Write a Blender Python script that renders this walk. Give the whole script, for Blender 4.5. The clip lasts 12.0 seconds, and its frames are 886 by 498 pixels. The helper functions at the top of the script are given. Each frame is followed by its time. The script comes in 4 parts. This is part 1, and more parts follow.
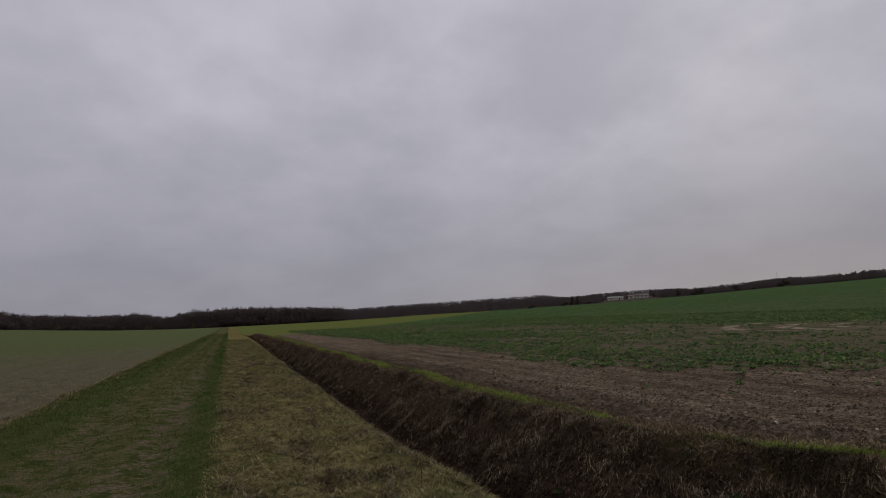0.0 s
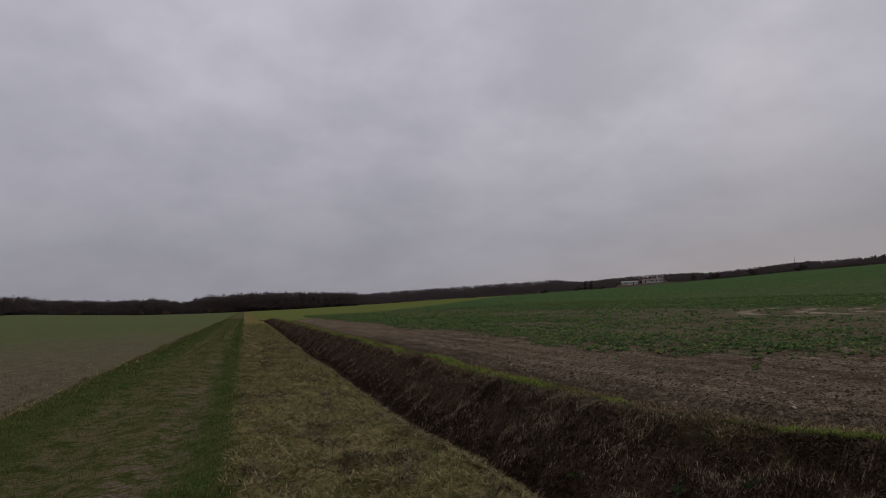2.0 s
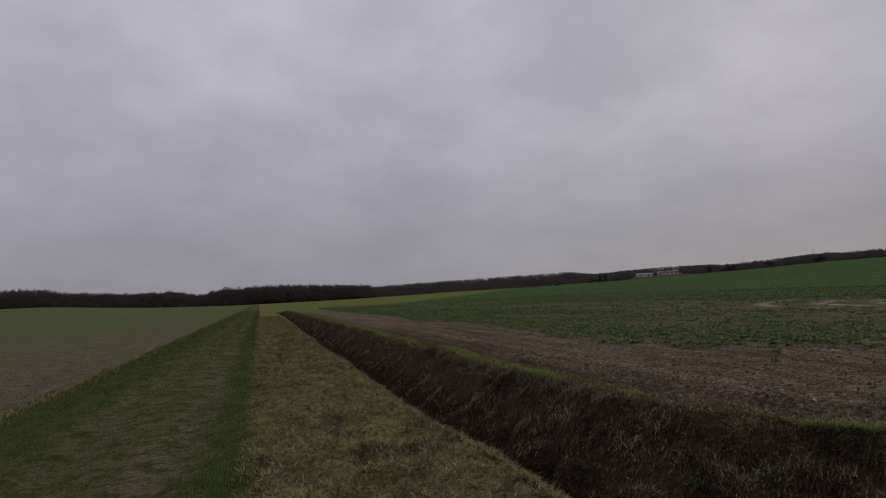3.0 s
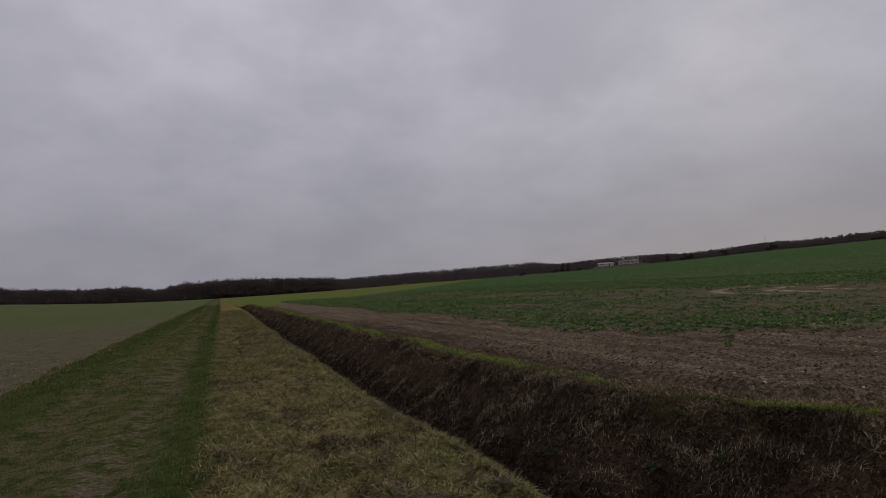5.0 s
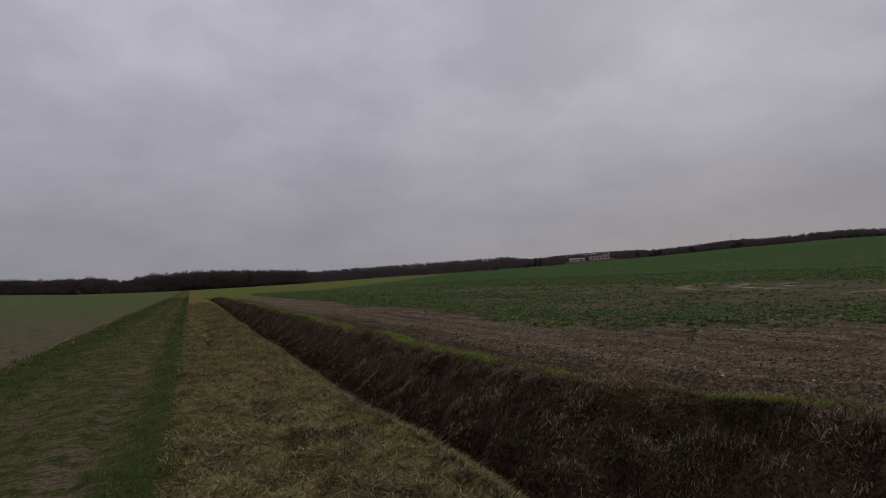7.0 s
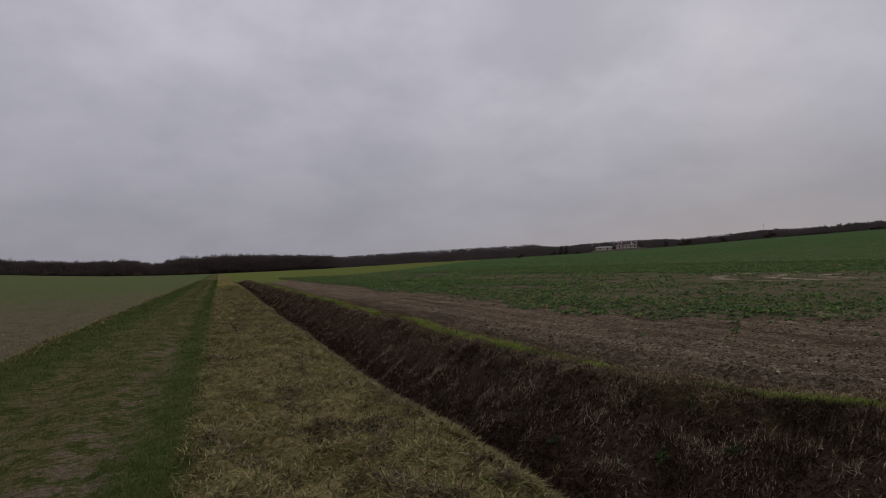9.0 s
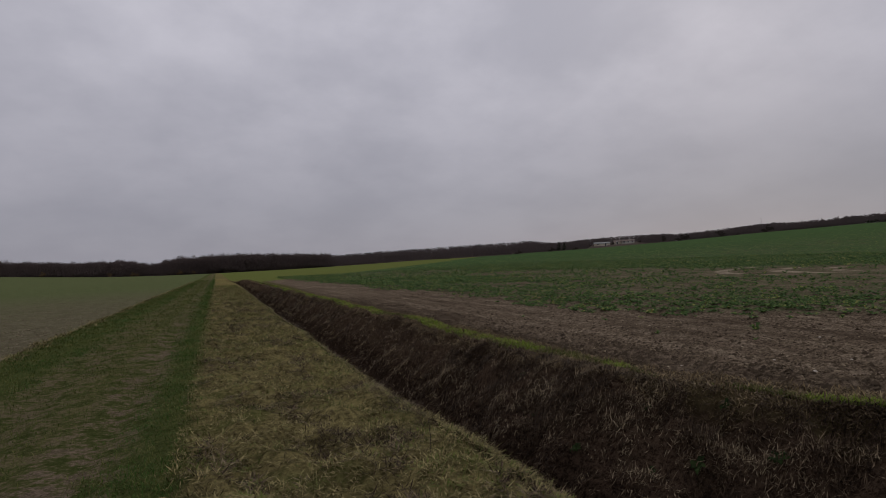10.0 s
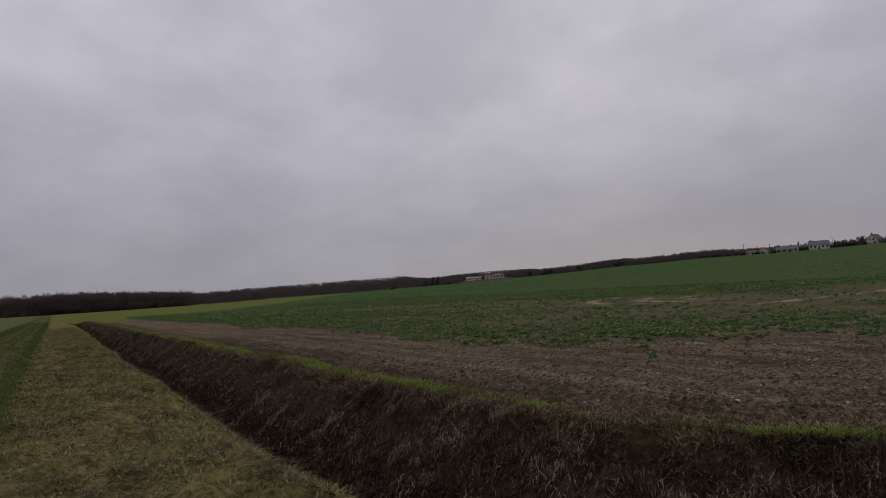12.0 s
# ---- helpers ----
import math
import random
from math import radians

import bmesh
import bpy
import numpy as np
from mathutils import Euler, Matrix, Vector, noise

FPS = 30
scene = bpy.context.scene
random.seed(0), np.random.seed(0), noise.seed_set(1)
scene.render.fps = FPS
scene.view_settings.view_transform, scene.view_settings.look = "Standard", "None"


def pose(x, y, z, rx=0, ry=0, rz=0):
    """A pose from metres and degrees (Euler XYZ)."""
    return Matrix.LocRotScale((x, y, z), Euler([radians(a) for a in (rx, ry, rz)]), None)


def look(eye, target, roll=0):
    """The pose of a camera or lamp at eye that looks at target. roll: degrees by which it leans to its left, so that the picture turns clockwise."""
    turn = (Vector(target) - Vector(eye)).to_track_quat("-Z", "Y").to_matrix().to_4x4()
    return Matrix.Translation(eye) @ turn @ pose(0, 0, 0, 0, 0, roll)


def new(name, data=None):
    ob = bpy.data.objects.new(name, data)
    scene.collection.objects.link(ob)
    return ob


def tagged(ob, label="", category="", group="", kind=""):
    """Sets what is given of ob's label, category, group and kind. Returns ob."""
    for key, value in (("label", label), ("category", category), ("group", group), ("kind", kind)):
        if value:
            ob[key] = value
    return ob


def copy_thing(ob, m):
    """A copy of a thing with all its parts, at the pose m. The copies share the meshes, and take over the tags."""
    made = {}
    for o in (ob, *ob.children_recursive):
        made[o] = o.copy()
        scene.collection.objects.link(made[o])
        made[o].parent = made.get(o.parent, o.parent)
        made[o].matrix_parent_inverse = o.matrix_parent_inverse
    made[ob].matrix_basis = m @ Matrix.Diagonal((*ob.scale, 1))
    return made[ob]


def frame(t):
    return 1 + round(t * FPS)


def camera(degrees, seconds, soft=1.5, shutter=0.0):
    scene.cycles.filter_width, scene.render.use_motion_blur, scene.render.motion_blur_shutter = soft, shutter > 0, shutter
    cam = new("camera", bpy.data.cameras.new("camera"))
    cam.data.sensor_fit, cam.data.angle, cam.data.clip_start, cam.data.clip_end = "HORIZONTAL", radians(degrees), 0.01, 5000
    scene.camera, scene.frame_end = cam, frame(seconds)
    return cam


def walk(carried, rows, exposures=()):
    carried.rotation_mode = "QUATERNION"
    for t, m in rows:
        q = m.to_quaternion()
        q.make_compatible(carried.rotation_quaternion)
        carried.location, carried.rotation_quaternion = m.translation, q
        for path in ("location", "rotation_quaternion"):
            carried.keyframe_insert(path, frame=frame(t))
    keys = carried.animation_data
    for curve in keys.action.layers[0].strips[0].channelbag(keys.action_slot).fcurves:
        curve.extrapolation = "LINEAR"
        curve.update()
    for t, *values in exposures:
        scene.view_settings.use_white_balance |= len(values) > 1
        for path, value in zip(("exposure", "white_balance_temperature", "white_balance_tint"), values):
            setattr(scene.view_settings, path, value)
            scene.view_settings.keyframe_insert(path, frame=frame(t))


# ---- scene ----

# ---------------------------------------------------------------- camera
cam = camera(76.0, 12.0, soft=0.6)
PATH = [
    (0.0, look((0.000, 0.000, 1.600), (3.543, 9.281, 2.748), -3.00)),
    (0.5, look((-0.000, 0.004, 1.595), (3.532, 9.296, 2.684), -3.17)),
    (1.0, look((-0.009, 0.006, 1.596), (3.481, 9.320, 2.624), -2.87)),
    (1.5, look((-0.020, 0.001, 1.600), (3.413, 9.344, 2.565), -2.74)),
    (2.0, look((-0.020, 0.016, 1.601), (3.305, 9.404, 2.498), -3.03)),
    (2.5, look((-0.021, 0.030, 1.595), (3.156, 9.475, 2.436), -3.07)),
    (3.0, look((-0.026, 0.046, 1.593), (3.074, 9.522, 2.369), -3.10)),
    (5.0, look((0.029, 0.074, 1.577), (3.704, 9.356, 2.165), -3.82)),
    (5.5, look((0.037, 0.064, 1.577), (3.829, 9.301, 2.130), -3.64)),
    (6.0, look((0.049, 0.045, 1.586), (3.970, 9.230, 2.112), -3.40)),
    (6.5, look((0.045, 0.005, 1.587), (4.123, 9.122, 2.095), -3.24)),
    (7.0, look((0.030, -0.019, 1.585), (4.130, 9.091, 2.037), -3.29)),
    (9.0, look((0.098, 0.418, 1.558), (3.788, 9.709, 1.799), -2.54)),
    (9.5, look((0.136, 0.591, 1.534), (3.654, 9.948, 1.797), -3.85)),
    (10.0, look((0.137, 0.938, 1.542), (3.863, 10.216, 1.734), -3.13)),
    (10.5, look((0.156, 1.148, 1.540), (4.245, 10.271, 1.794), -2.05)),
    (11.0, look((0.254, 1.431, 1.518), (4.830, 10.308, 2.030), -3.63)),
    (11.5, look((0.360, 1.732, 1.488), (5.455, 10.314, 2.104), -3.70)),
    (12.0, look((0.346, 2.031, 1.464), (6.029, 10.231, 2.146), -3.83)),
]
walk(cam, PATH, [(0.0, 0.0), (3.0, -0.03), (7.0, -0.06), (9.0, 0.06), (12.0, 0.08)])


# ---------------------------------------------------------------- node helper
class Nodes:
    """Short hand for building a node tree."""

    def __init__(self, tree):
        self.t = tree
        tree.nodes.clear()

    def add(self, kind):
        return self.t.nodes.new(kind)

    def put(self, sock, v):
        if isinstance(v, bpy.types.NodeSocket):
            self.t.links.new(v, sock)
        elif v is not None:
            if sock.type == "RGBA" and len(v) == 3:
                v = (*v, 1)
            sock.default_value = v

    def math(self, op, a, b=None, c=None, clamp=False):
        n = self.add("ShaderNodeMath")
        n.operation, n.use_clamp = op, clamp
        for s, v in zip(n.inputs, (a, b, c)):
            self.put(s, v)
        return n.outputs[0]

    def vmath(self, op, a, b=None):
        n = self.add("ShaderNodeVectorMath")
        n.operation = op
        for s, v in zip(n.inputs, (a, b)):
            self.put(s, v)
        return n.outputs[0]

    def ramp(self, v, a, b, lo=0.0, hi=1.0):
        n = self.add("ShaderNodeMapRange")
        n.interpolation_type = "SMOOTHSTEP"
        for s, x in zip(n.inputs, (v, a, b, lo, hi)):
            self.put(s, x)
        return n.outputs[0]

    def noise(self, vec, scale, detail=4.0, rough=0.55, colour=False):
        n = self.add("ShaderNodeTexNoise")
        self.put(n.inputs["Vector"], vec)
        self.put(n.inputs["Scale"], scale)
        self.put(n.inputs["Detail"], detail)
        self.put(n.inputs["Roughness"], rough)
        return n.outputs[1 if colour else 0]

    def mix(self, f, a, b):
        n = self.add("ShaderNodeMix")
        n.data_type = "RGBA"
        self.put(n.inputs[0], f)
        self.put(n.inputs[6], a)
        self.put(n.inputs[7], b)
        return n.outputs[2]

    def stretch(self, vec, s):
        n = self.add("ShaderNodeMapping")
        self.put(n.inputs["Vector"], vec)
        n.inputs["Scale"].default_value = s
        return n.outputs[0]

    def bump(self, h, strength, dist):
        n = self.add("ShaderNodeBump")
        self.put(n.inputs["Strength"], strength)
        self.put(n.inputs["Distance"], dist)
        self.put(n.inputs["Height"], h)
        return n.outputs[0]


# ---------------------------------------------------------------- world and sun
world = bpy.data.worlds.new("overcast_sky")
scene.world = world
world.use_nodes = True
w = Nodes(world.node_tree)
d = w.add("ShaderNodeTexCoord").outputs["Generated"]
sep = w.add("ShaderNodeSeparateXYZ")
w.put(sep.inputs[0], d)
up = w.math("MAXIMUM", sep.outputs[2], 0.0)
inv = w.math("DIVIDE", 1.0, w.math("ADD", up, 0.38))
comb = w.add("ShaderNodeCombineXYZ")
w.put(comb.inputs[0], w.math("MULTIPLY", sep.outputs[0], inv))
w.put(comb.inputs[1], w.math("MULTIPLY", sep.outputs[1], inv))
flat = comb.outputs[0]
soft_a = w.noise(flat, 1.5, 2.0, 0.45)
soft_b = w.noise(flat, 3.6, 6.0, 0.55)
cloud = w.math("ADD", w.math("MULTIPLY", soft_a, 0.56), w.math("MULTIPLY", soft_b, 0.44))
cloud = w.ramp(cloud, 0.33, 0.66)
sheet = w.mix(cloud, (0.395, 0.39, 0.447), (0.55, 0.537, 0.60))
low = w.ramp(sep.outputs[2], 0.0, 0.42)
sheet = w.mix(low, w.mix(0.78, sheet, (0.222, 0.217, 0.256)), sheet)
heavy = w.math("MULTIPLY", w.ramp(sep.outputs[0], 0.5, 0.95), w.ramp(sep.outputs[2], 0.32, 0.03))
sheet = w.mix(w.math("MULTIPLY", heavy, 0.45), sheet, (0.235, 0.23, 0.26))
bg = w.add("ShaderNodeBackground")
w.put(bg.inputs[0], sheet)
bg.inputs[1].default_value = 1.0
sky = w.add("ShaderNodeTexSky")
sky.sky_type, sky.sun_disc, sky.sun_elevation, sky.sun_rotation = "NISHITA", False, radians(24), radians(50)
bg2 = w.add("ShaderNodeBackground")
w.put(bg2.inputs[0], sky.outputs[0])
bg2.inputs[1].default_value = 0.06
ms = w.add("ShaderNodeMixShader")
ms.inputs[0].default_value = 0.96
w.put(ms.inputs[1], bg2.outputs[0])
w.put(ms.inputs[2], bg.outputs[0])
w.put(w.add("ShaderNodeOutputWorld").inputs[0], ms.outputs[0])

sun = new("sun", bpy.data.lights.new("sun", "SUN"))
sun.data.energy, sun.data.angle, sun.data.color = 0.5, radians(40), (1.0, 0.96, 0.92)
sun.matrix_world = look((0, 0, 0), (-math.sin(radians(50)) * 2, -math.cos(radians(50)) * 2, -2.2))

# ---------------------------------------------------------------- numbers and noise
rng = np.random.default_rng(7)
DULLING = 0.76  # one factor that darkens all ground and plant colours


def hash2(i, j, seed):
    h = (i.astype(np.int64) * 374761393 + j.astype(np.int64) * 668265263 + seed * 974634341) & 0x7FFFFFFF
    h = ((h ^ (h >> 13)) * 1274126177) & 0x7FFFFFFF
    h = h ^ (h >> 16)
    return (h & 0xFFFFFF) / float(0xFFFFFF)


def vnoise(x, y, seed=0):
    """Smooth value noise, 0 to 1, one lump a unit."""
    x, y = np.asarray(x, float), np.asarray(y, float)
    i, j = np.floor(x), np.floor(y)
    u, v = x - i, y - j
    u, v = u * u * (3 - 2 * u), v * v * (3 - 2 * v)
    a, b = hash2(i, j, seed), hash2(i + 1, j, seed)
    c, e = hash2(i, j + 1, seed), hash2(i + 1, j + 1, seed)
    return (a * (1 - u) + b * u) * (1 - v) + (c * (1 - u) + e * u) * v


def step(a, b, x):
    t = np.clip((x - a) / (b - a), 0, 1)
    return t * t * (3 - 2 * t)


# ---------------------------------------------------------------- the lie of the land
# bearing from the walk's start (degrees, clockwise from the ditch) and the slope up to the field's crest
CREST = 420.0
BEAR = [-180, -90, -40, -17.2, -13.5, -9.4, -5, 0, 10, 18.6, 27, 32.7, 38, 43, 48, 52, 59, 65, 73, 90, 130, 180]
RISE = [0, 0.7, 0.95, 0.83, 0.58, 0.32, 0.17, 0.1, 0.09, 0.24, 0.29, 0.45, 0.53, 0.73, 0.95, 1.1, 1.32, 1.26, 1.45, 1.4, 0.7, 0]
# the wooded hills behind, up to the tree tops
HILL_BEAR = [-180, -40, -17, -9, -3, 5, 10, 15.8, 21.5, 27.2, 30.6, 32.7, 36, 39.1, 43.1, 44.3, 46.2, 47.8, 49.7, 52.2, 53.9, 55.3, 58.8, 62, 68, 73, 90, 180]
HILL_TOP = [1.0, 1.7, 1.58, 1.08, 0.86, 0.8, 1.22, 1.38, 1.5, 1.57, 1.62, 1.28, 1.42, 1.55, 1.48, 1.26, 1.2, 1.32, 1.68, 1.85, 1.5, 1.62, 1.85, 1.75, 1.6, 1.7, 1.5, 0.9]
HILL_DIST, HILL_TREE = 570.0, 0.56


def tan_of(deg):
    return np.tan(np.radians(deg))


def land(x, y):
    r = np.hypot(x, y)
    az = np.degrees(np.arctan2(x, y))
    e1 = tan_of(np.interp(az, BEAR, RISE))
    z1 = e1 * CREST
    near_z = e1 * r * step(35, 330, r)
    z2 = HILL_DIST * tan_of(np.interp(az, HILL_BEAR, HILL_TOP) - HILL_TREE)
    k = np.clip((r - CREST) / (HILL_DIST - CREST), 0, 1)
    return np.where(r < CREST, near_z, z1 + (z2 - z1) * k)


def ditch_shift(y):
    return 0.05 - 0.1 * step(5.5, 11, y) + 0.04 * np.sin(y * 0.55) + 0.03 * np.sin(y * 1.3 + 1)


def pinch(y):
    """The near edge closes in on the far one towards the ditch's end."""
    return 0.47 * step(18, 75, y) - 0.35 * step(80, 102, y)


def lip_shift(y):
    """The far bank draws back where the ditch widens."""
    return np.interp(y, [-20, 2.0, 3.6, 4.2, 5.1, 6.4], [1.7, 1.5, 1.1, 0.85, 0.3, 0.0])


SECT_X = [-60, -4.3, -3.95, -3.7, -3.45, -3.0, -2.5, -2.1, -1.75, -1.3, -0.95, -0.55, -0.2, 0.6, 1.5, 1.95, 2.08, 2.22, 2.85, 3.05, 3.3, 3.6, 4.25, 4.55, 4.78, 5.1, 5.5, 6.2, 60]
SECT_Z = [-0.06, -0.06, -0.04, 0.05, 0.02, 0, -0.02, -0.06, -0.01, 0.0, -0.065, -0.01, 0.02, 0.02, 0.01, -0.01, -0.06, -0.42, -0.92, -0.99, -0.98, -0.74, -0.22, -0.03, 0.02, 0.01, -0.04, 0.0, 0.0]


def height(x, y):
    """The ground: track, mown strip, ditch and fields."""
    x, y = np.asarray(x, float), np.asarray(y, float)
    s = x - ditch_shift(y) * step(1.2, 2.1, x) - pinch(y) * step(1.2, 2.1, x) * step(4.9, 3.0, x) - lip_shift(y) * step(3.2, 4.4, x)
    z = np.interp(s, SECT_X, SECT_Z)
    shut = step(106, 98, y)
    dip = (s > 2.0) & (s < 4.8)
    z = np.where(dip, z * shut + (1 - shut) * 0.0, z)
    bank = step(2.15, 2.5, s) * step(4.75, 4.4, s) * shut
    soil = step(4.9, 5.4, s) * step(30, 14, np.hypot(x, y))
    left = step(-3.9, -4.3, s)
    near_f = step(70, 25, np.hypot(x, y))
    n1, n2, n3 = vnoise(x * 1.1, y * 0.9, 1) - 0.5, vnoise(x * 3.4, y * 3.1, 2) - 0.5, vnoise(x * 8.5, y * 8.1, 3) - 0.5
    z = z + near_f * (0.05 * n1 + 0.022 * n2 + 0.012 * n3)
    z = z + bank * (0.14 * n1 + 0.2 * n2 + 0.09 * n3)
    furrow = 0.5 + 0.5 * np.sin(s * 2 * math.pi / 0.85 + 3 * n1)
    rough = step(6.6, 5.3, s)
    z = z + soil * (0.05 * (furrow - 0.5) + (0.03 + 0.05 * rough) * n2 + (0.014 + 0.05 * rough) * n3 + 0.02 * (vnoise(x * 5, y * 2.2, 5) - 0.5))
    z = z + left * near_f * (0.03 * n2 + 0.03 * n3)
    mown = step(-0.3, 0.1, s) * step(2.05, 1.85, s) * near_f
    z = z + mown * (0.105 * n2 + 0.075 * n3)
    return z + land(x, y)


def place(az, r):
    x, y = r * math.sin(radians(az)), r * math.cos(radians(az))
    return x, y, float(height(x, y))


# ---------------------------------------------------------------- mesh helpers
def raw_mesh(name, verts, faces, mats, smooth=False):
    """A mesh from arrays: verts (n, 3), faces (m, 3) or (m, 4)."""
    me = bpy.data.meshes.new(name)
    verts, faces = np.asarray(verts, np.float32), np.asarray(faces, np.int32)
    k = faces.shape[1]
    me.vertices.add(len(verts))
    me.vertices.foreach_set("co", verts.ravel())
    me.loops.add(faces.size)
    me.loops.foreach_set("vertex_index", faces.ravel())
    me.polygons.add(len(faces))
    me.polygons.foreach_set("loop_start", np.arange(0, faces.size, k, dtype=np.int32))
    me.polygons.foreach_set("use_smooth", np.full(len(faces), smooth))
    for m in mats:
        me.materials.append(m)
    me.update(calc_edges=True)
    return me


def part(name, bm, material, parent=None, label=""):
    me = bpy.data.meshes.new(name)
    bm.normal_update()
    bm.to_mesh(me)
    bm.free()
    me.materials.append(material)
    ob = new(name, me)
    if parent:
        ob.parent = parent
    return tagged(ob, label)


def box(bm, lo, hi):
    m = Matrix.Translation([(a + b) / 2 for a, b in zip(lo, hi)]) @ Matrix.Diagonal([b - a for a, b in zip(lo, hi)] + [1])
    return bmesh.ops.create_cube(bm, size=1, matrix=m)["verts"]


def rod(bm, a, b, ra, rb, sides=6):
    a, b = Vector(a), Vector(b)
    m = Matrix.Translation((a + b) / 2) @ (b - a).to_track_quat("Z", "Y").to_matrix().to_4x4()
    bmesh.ops.create_cone(bm, cap_ends=True, segments=sides, radius1=ra, radius2=rb, depth=(b - a).length, matrix=m)


def blades(name, P, L, W, az, tilt, curl, mat, label, category):
    """Grass blades or stalks, each a bent tapering strip from P: tilt 0 stands up, 90 lies flat."""
    n = len(P)
    az, t1, t2 = np.radians(az), np.radians(tilt), np.radians(tilt + curl)
    h = np.stack([np.cos(az), np.sin(az), np.zeros(n)], 1)
    side = np.stack([-np.sin(az), np.cos(az), np.zeros(n)], 1)
    z = np.array([0, 0, 1.0])
    L, W = L[:, None], W[:, None]
    mid = P + L * 0.5 * (np.sin(t1)[:, None] * h + np.cos(t1)[:, None] * z)
    tip = mid + L * 0.5 * (np.sin(t2)[:, None] * h + np.cos(t2)[:, None] * z)
    V = np.stack([P, mid + side * W * 0.5, mid - side * W * 0.5, tip], 1).reshape(-1, 3)
    b = np.arange(n)[:, None] * 4
    F = np.concatenate([b + [0, 1, 2], b + [2, 1, 3]], 1).reshape(-1, 3)
    return tagged(new(name, raw_mesh(name, V, F, [mat])), label, category, kind="stuff")


def scatter(templates, P, scale, turn, pick):
    """Joins copies of small array meshes (verts, faces) at P."""
    Vs, Fs, off = [], [], 0
    for k, (tv, tf) in enumerate(templates):
        idx = np.nonzero(pick == k)[0]
        if not len(idx):
            continue
        c, s = np.cos(turn[idx])[:, None], np.sin(turn[idx])[:, None]
        x, y = tv[None, :, 0], tv[None, :, 1]
        sc = scale[idx]
        v = np.stack([(x * c - y * s) * sc[:, :1], (x * s + y * c) * sc[:, :1], np.broadcast_to(tv[None, :, 2], (len(idx), len(tv))) * sc[:, 1:2]], 2)
        v = v + P[idx][:, None, :]
        Vs.append(v.reshape(-1, 3))
        Fs.append((tf[None] + (np.arange(len(idx)) * len(tv))[:, None, None] + off).reshape(-1, tf.shape[1]))
        off += len(idx) * len(tv)
    return np.concatenate(Vs), np.concatenate(Fs)


# ---------------------------------------------------------------- materials
def plain(name, colour, rough=0.8, spread=0.25, scale=6.0, bump=0.2, metal=0.0, other=None):
    """A worn surface: two scales of variation about a base colour, and a fine relief."""
    m = bpy.data.materials.new(name)
    m.use_nodes = True
    n = Nodes(m.node_tree)
    o = n.add("ShaderNodeTexCoord").outputs["Object"]
    a, b = n.noise(o, scale, 5), n.noise(o, scale * 7, 4)
    f = n.math("ADD", n.math("MULTIPLY", a, 0.6), n.math("MULTIPLY", b, 0.4))
    dark = tuple(c * (1 - spread) for c in colour)
    lite = other or tuple(min(1, c * (1 + spread)) for c in colour)
    p = n.add("ShaderNodeBsdfPrincipled")
    n.put(p.inputs["Base Color"], n.mix(n.ramp(f, 0.3, 0.7), dark, lite))
    p.inputs["Roughness"].default_value = rough
    p.inputs["Metallic"].default_value = metal
    p.inputs["Specular IOR Level"].default_value = 0.25
    n.put(p.inputs["Normal"], n.bump(b, bump, 0.02))
    n.put(n.add("ShaderNodeOutputMaterial").inputs[0], p.outputs[0])
    return m


def strands(name, stops, rough=0.75, thin=0.0):
    """Leaves, blades or stalks: the colour varies from piece to piece and in patches over the ground."""
    m = bpy.data.materials.new(name)
    m.use_nodes = True
    n = Nodes(m.node_tree)
    o = n.add("ShaderNodeTexCoord").outputs["Object"]
    r = n.add("ShaderNodeNewGeometry").outputs["Random Per Island"]
    patch = n.noise(o, 1.6, 5, 0.65)
    f = n.math("ADD", n.math("MULTIPLY", r, 0.64), n.math("MULTIPLY", n.ramp(patch, 0.3, 0.7), 0.36))
    cr = n.add("ShaderNodeValToRGB")
    el = cr.color_ramp.elements
    while len(el) < len(stops):
        el.new(0.5)
    for e, (pos, c) in zip(el, stops):
        e.position, e.color = pos, (c[0] * DULLING, c[1] * DULLING, c[2] * DULLING * 0.9, 1)
    n.put(cr.inputs[0], f)
    p = n.add("ShaderNodeBsdfPrincipled")
    n.put(p.inputs["Base Color"], cr.outputs[0])
    p.inputs["Roughness"].default_value = rough
    p.inputs["Specular IOR Level"].default_value = 0.06
    out = p.outputs[0]
    if thin:
        tr = n.add("ShaderNodeBsdfTranslucent")
        n.put(tr.inputs[0], cr.outputs[0])
        mx = n.add("ShaderNodeMixShader")
        mx.inputs[0].default_value = thin
        n.put(mx.inputs[1], out)
        n.put(mx.inputs[2], tr.outputs[0])
        out = mx.outputs[0]
    n.put(n.add("ShaderNodeOutputMaterial").inputs[0], out)
    return m


TURNS = [(31.5, 20.0, 6.9, 0.5), (31.0, 19.0, 4.6, 0.65), (31.3, 18.0, 3.3, 0.5)]  # centre, radius and half width of each turning mark


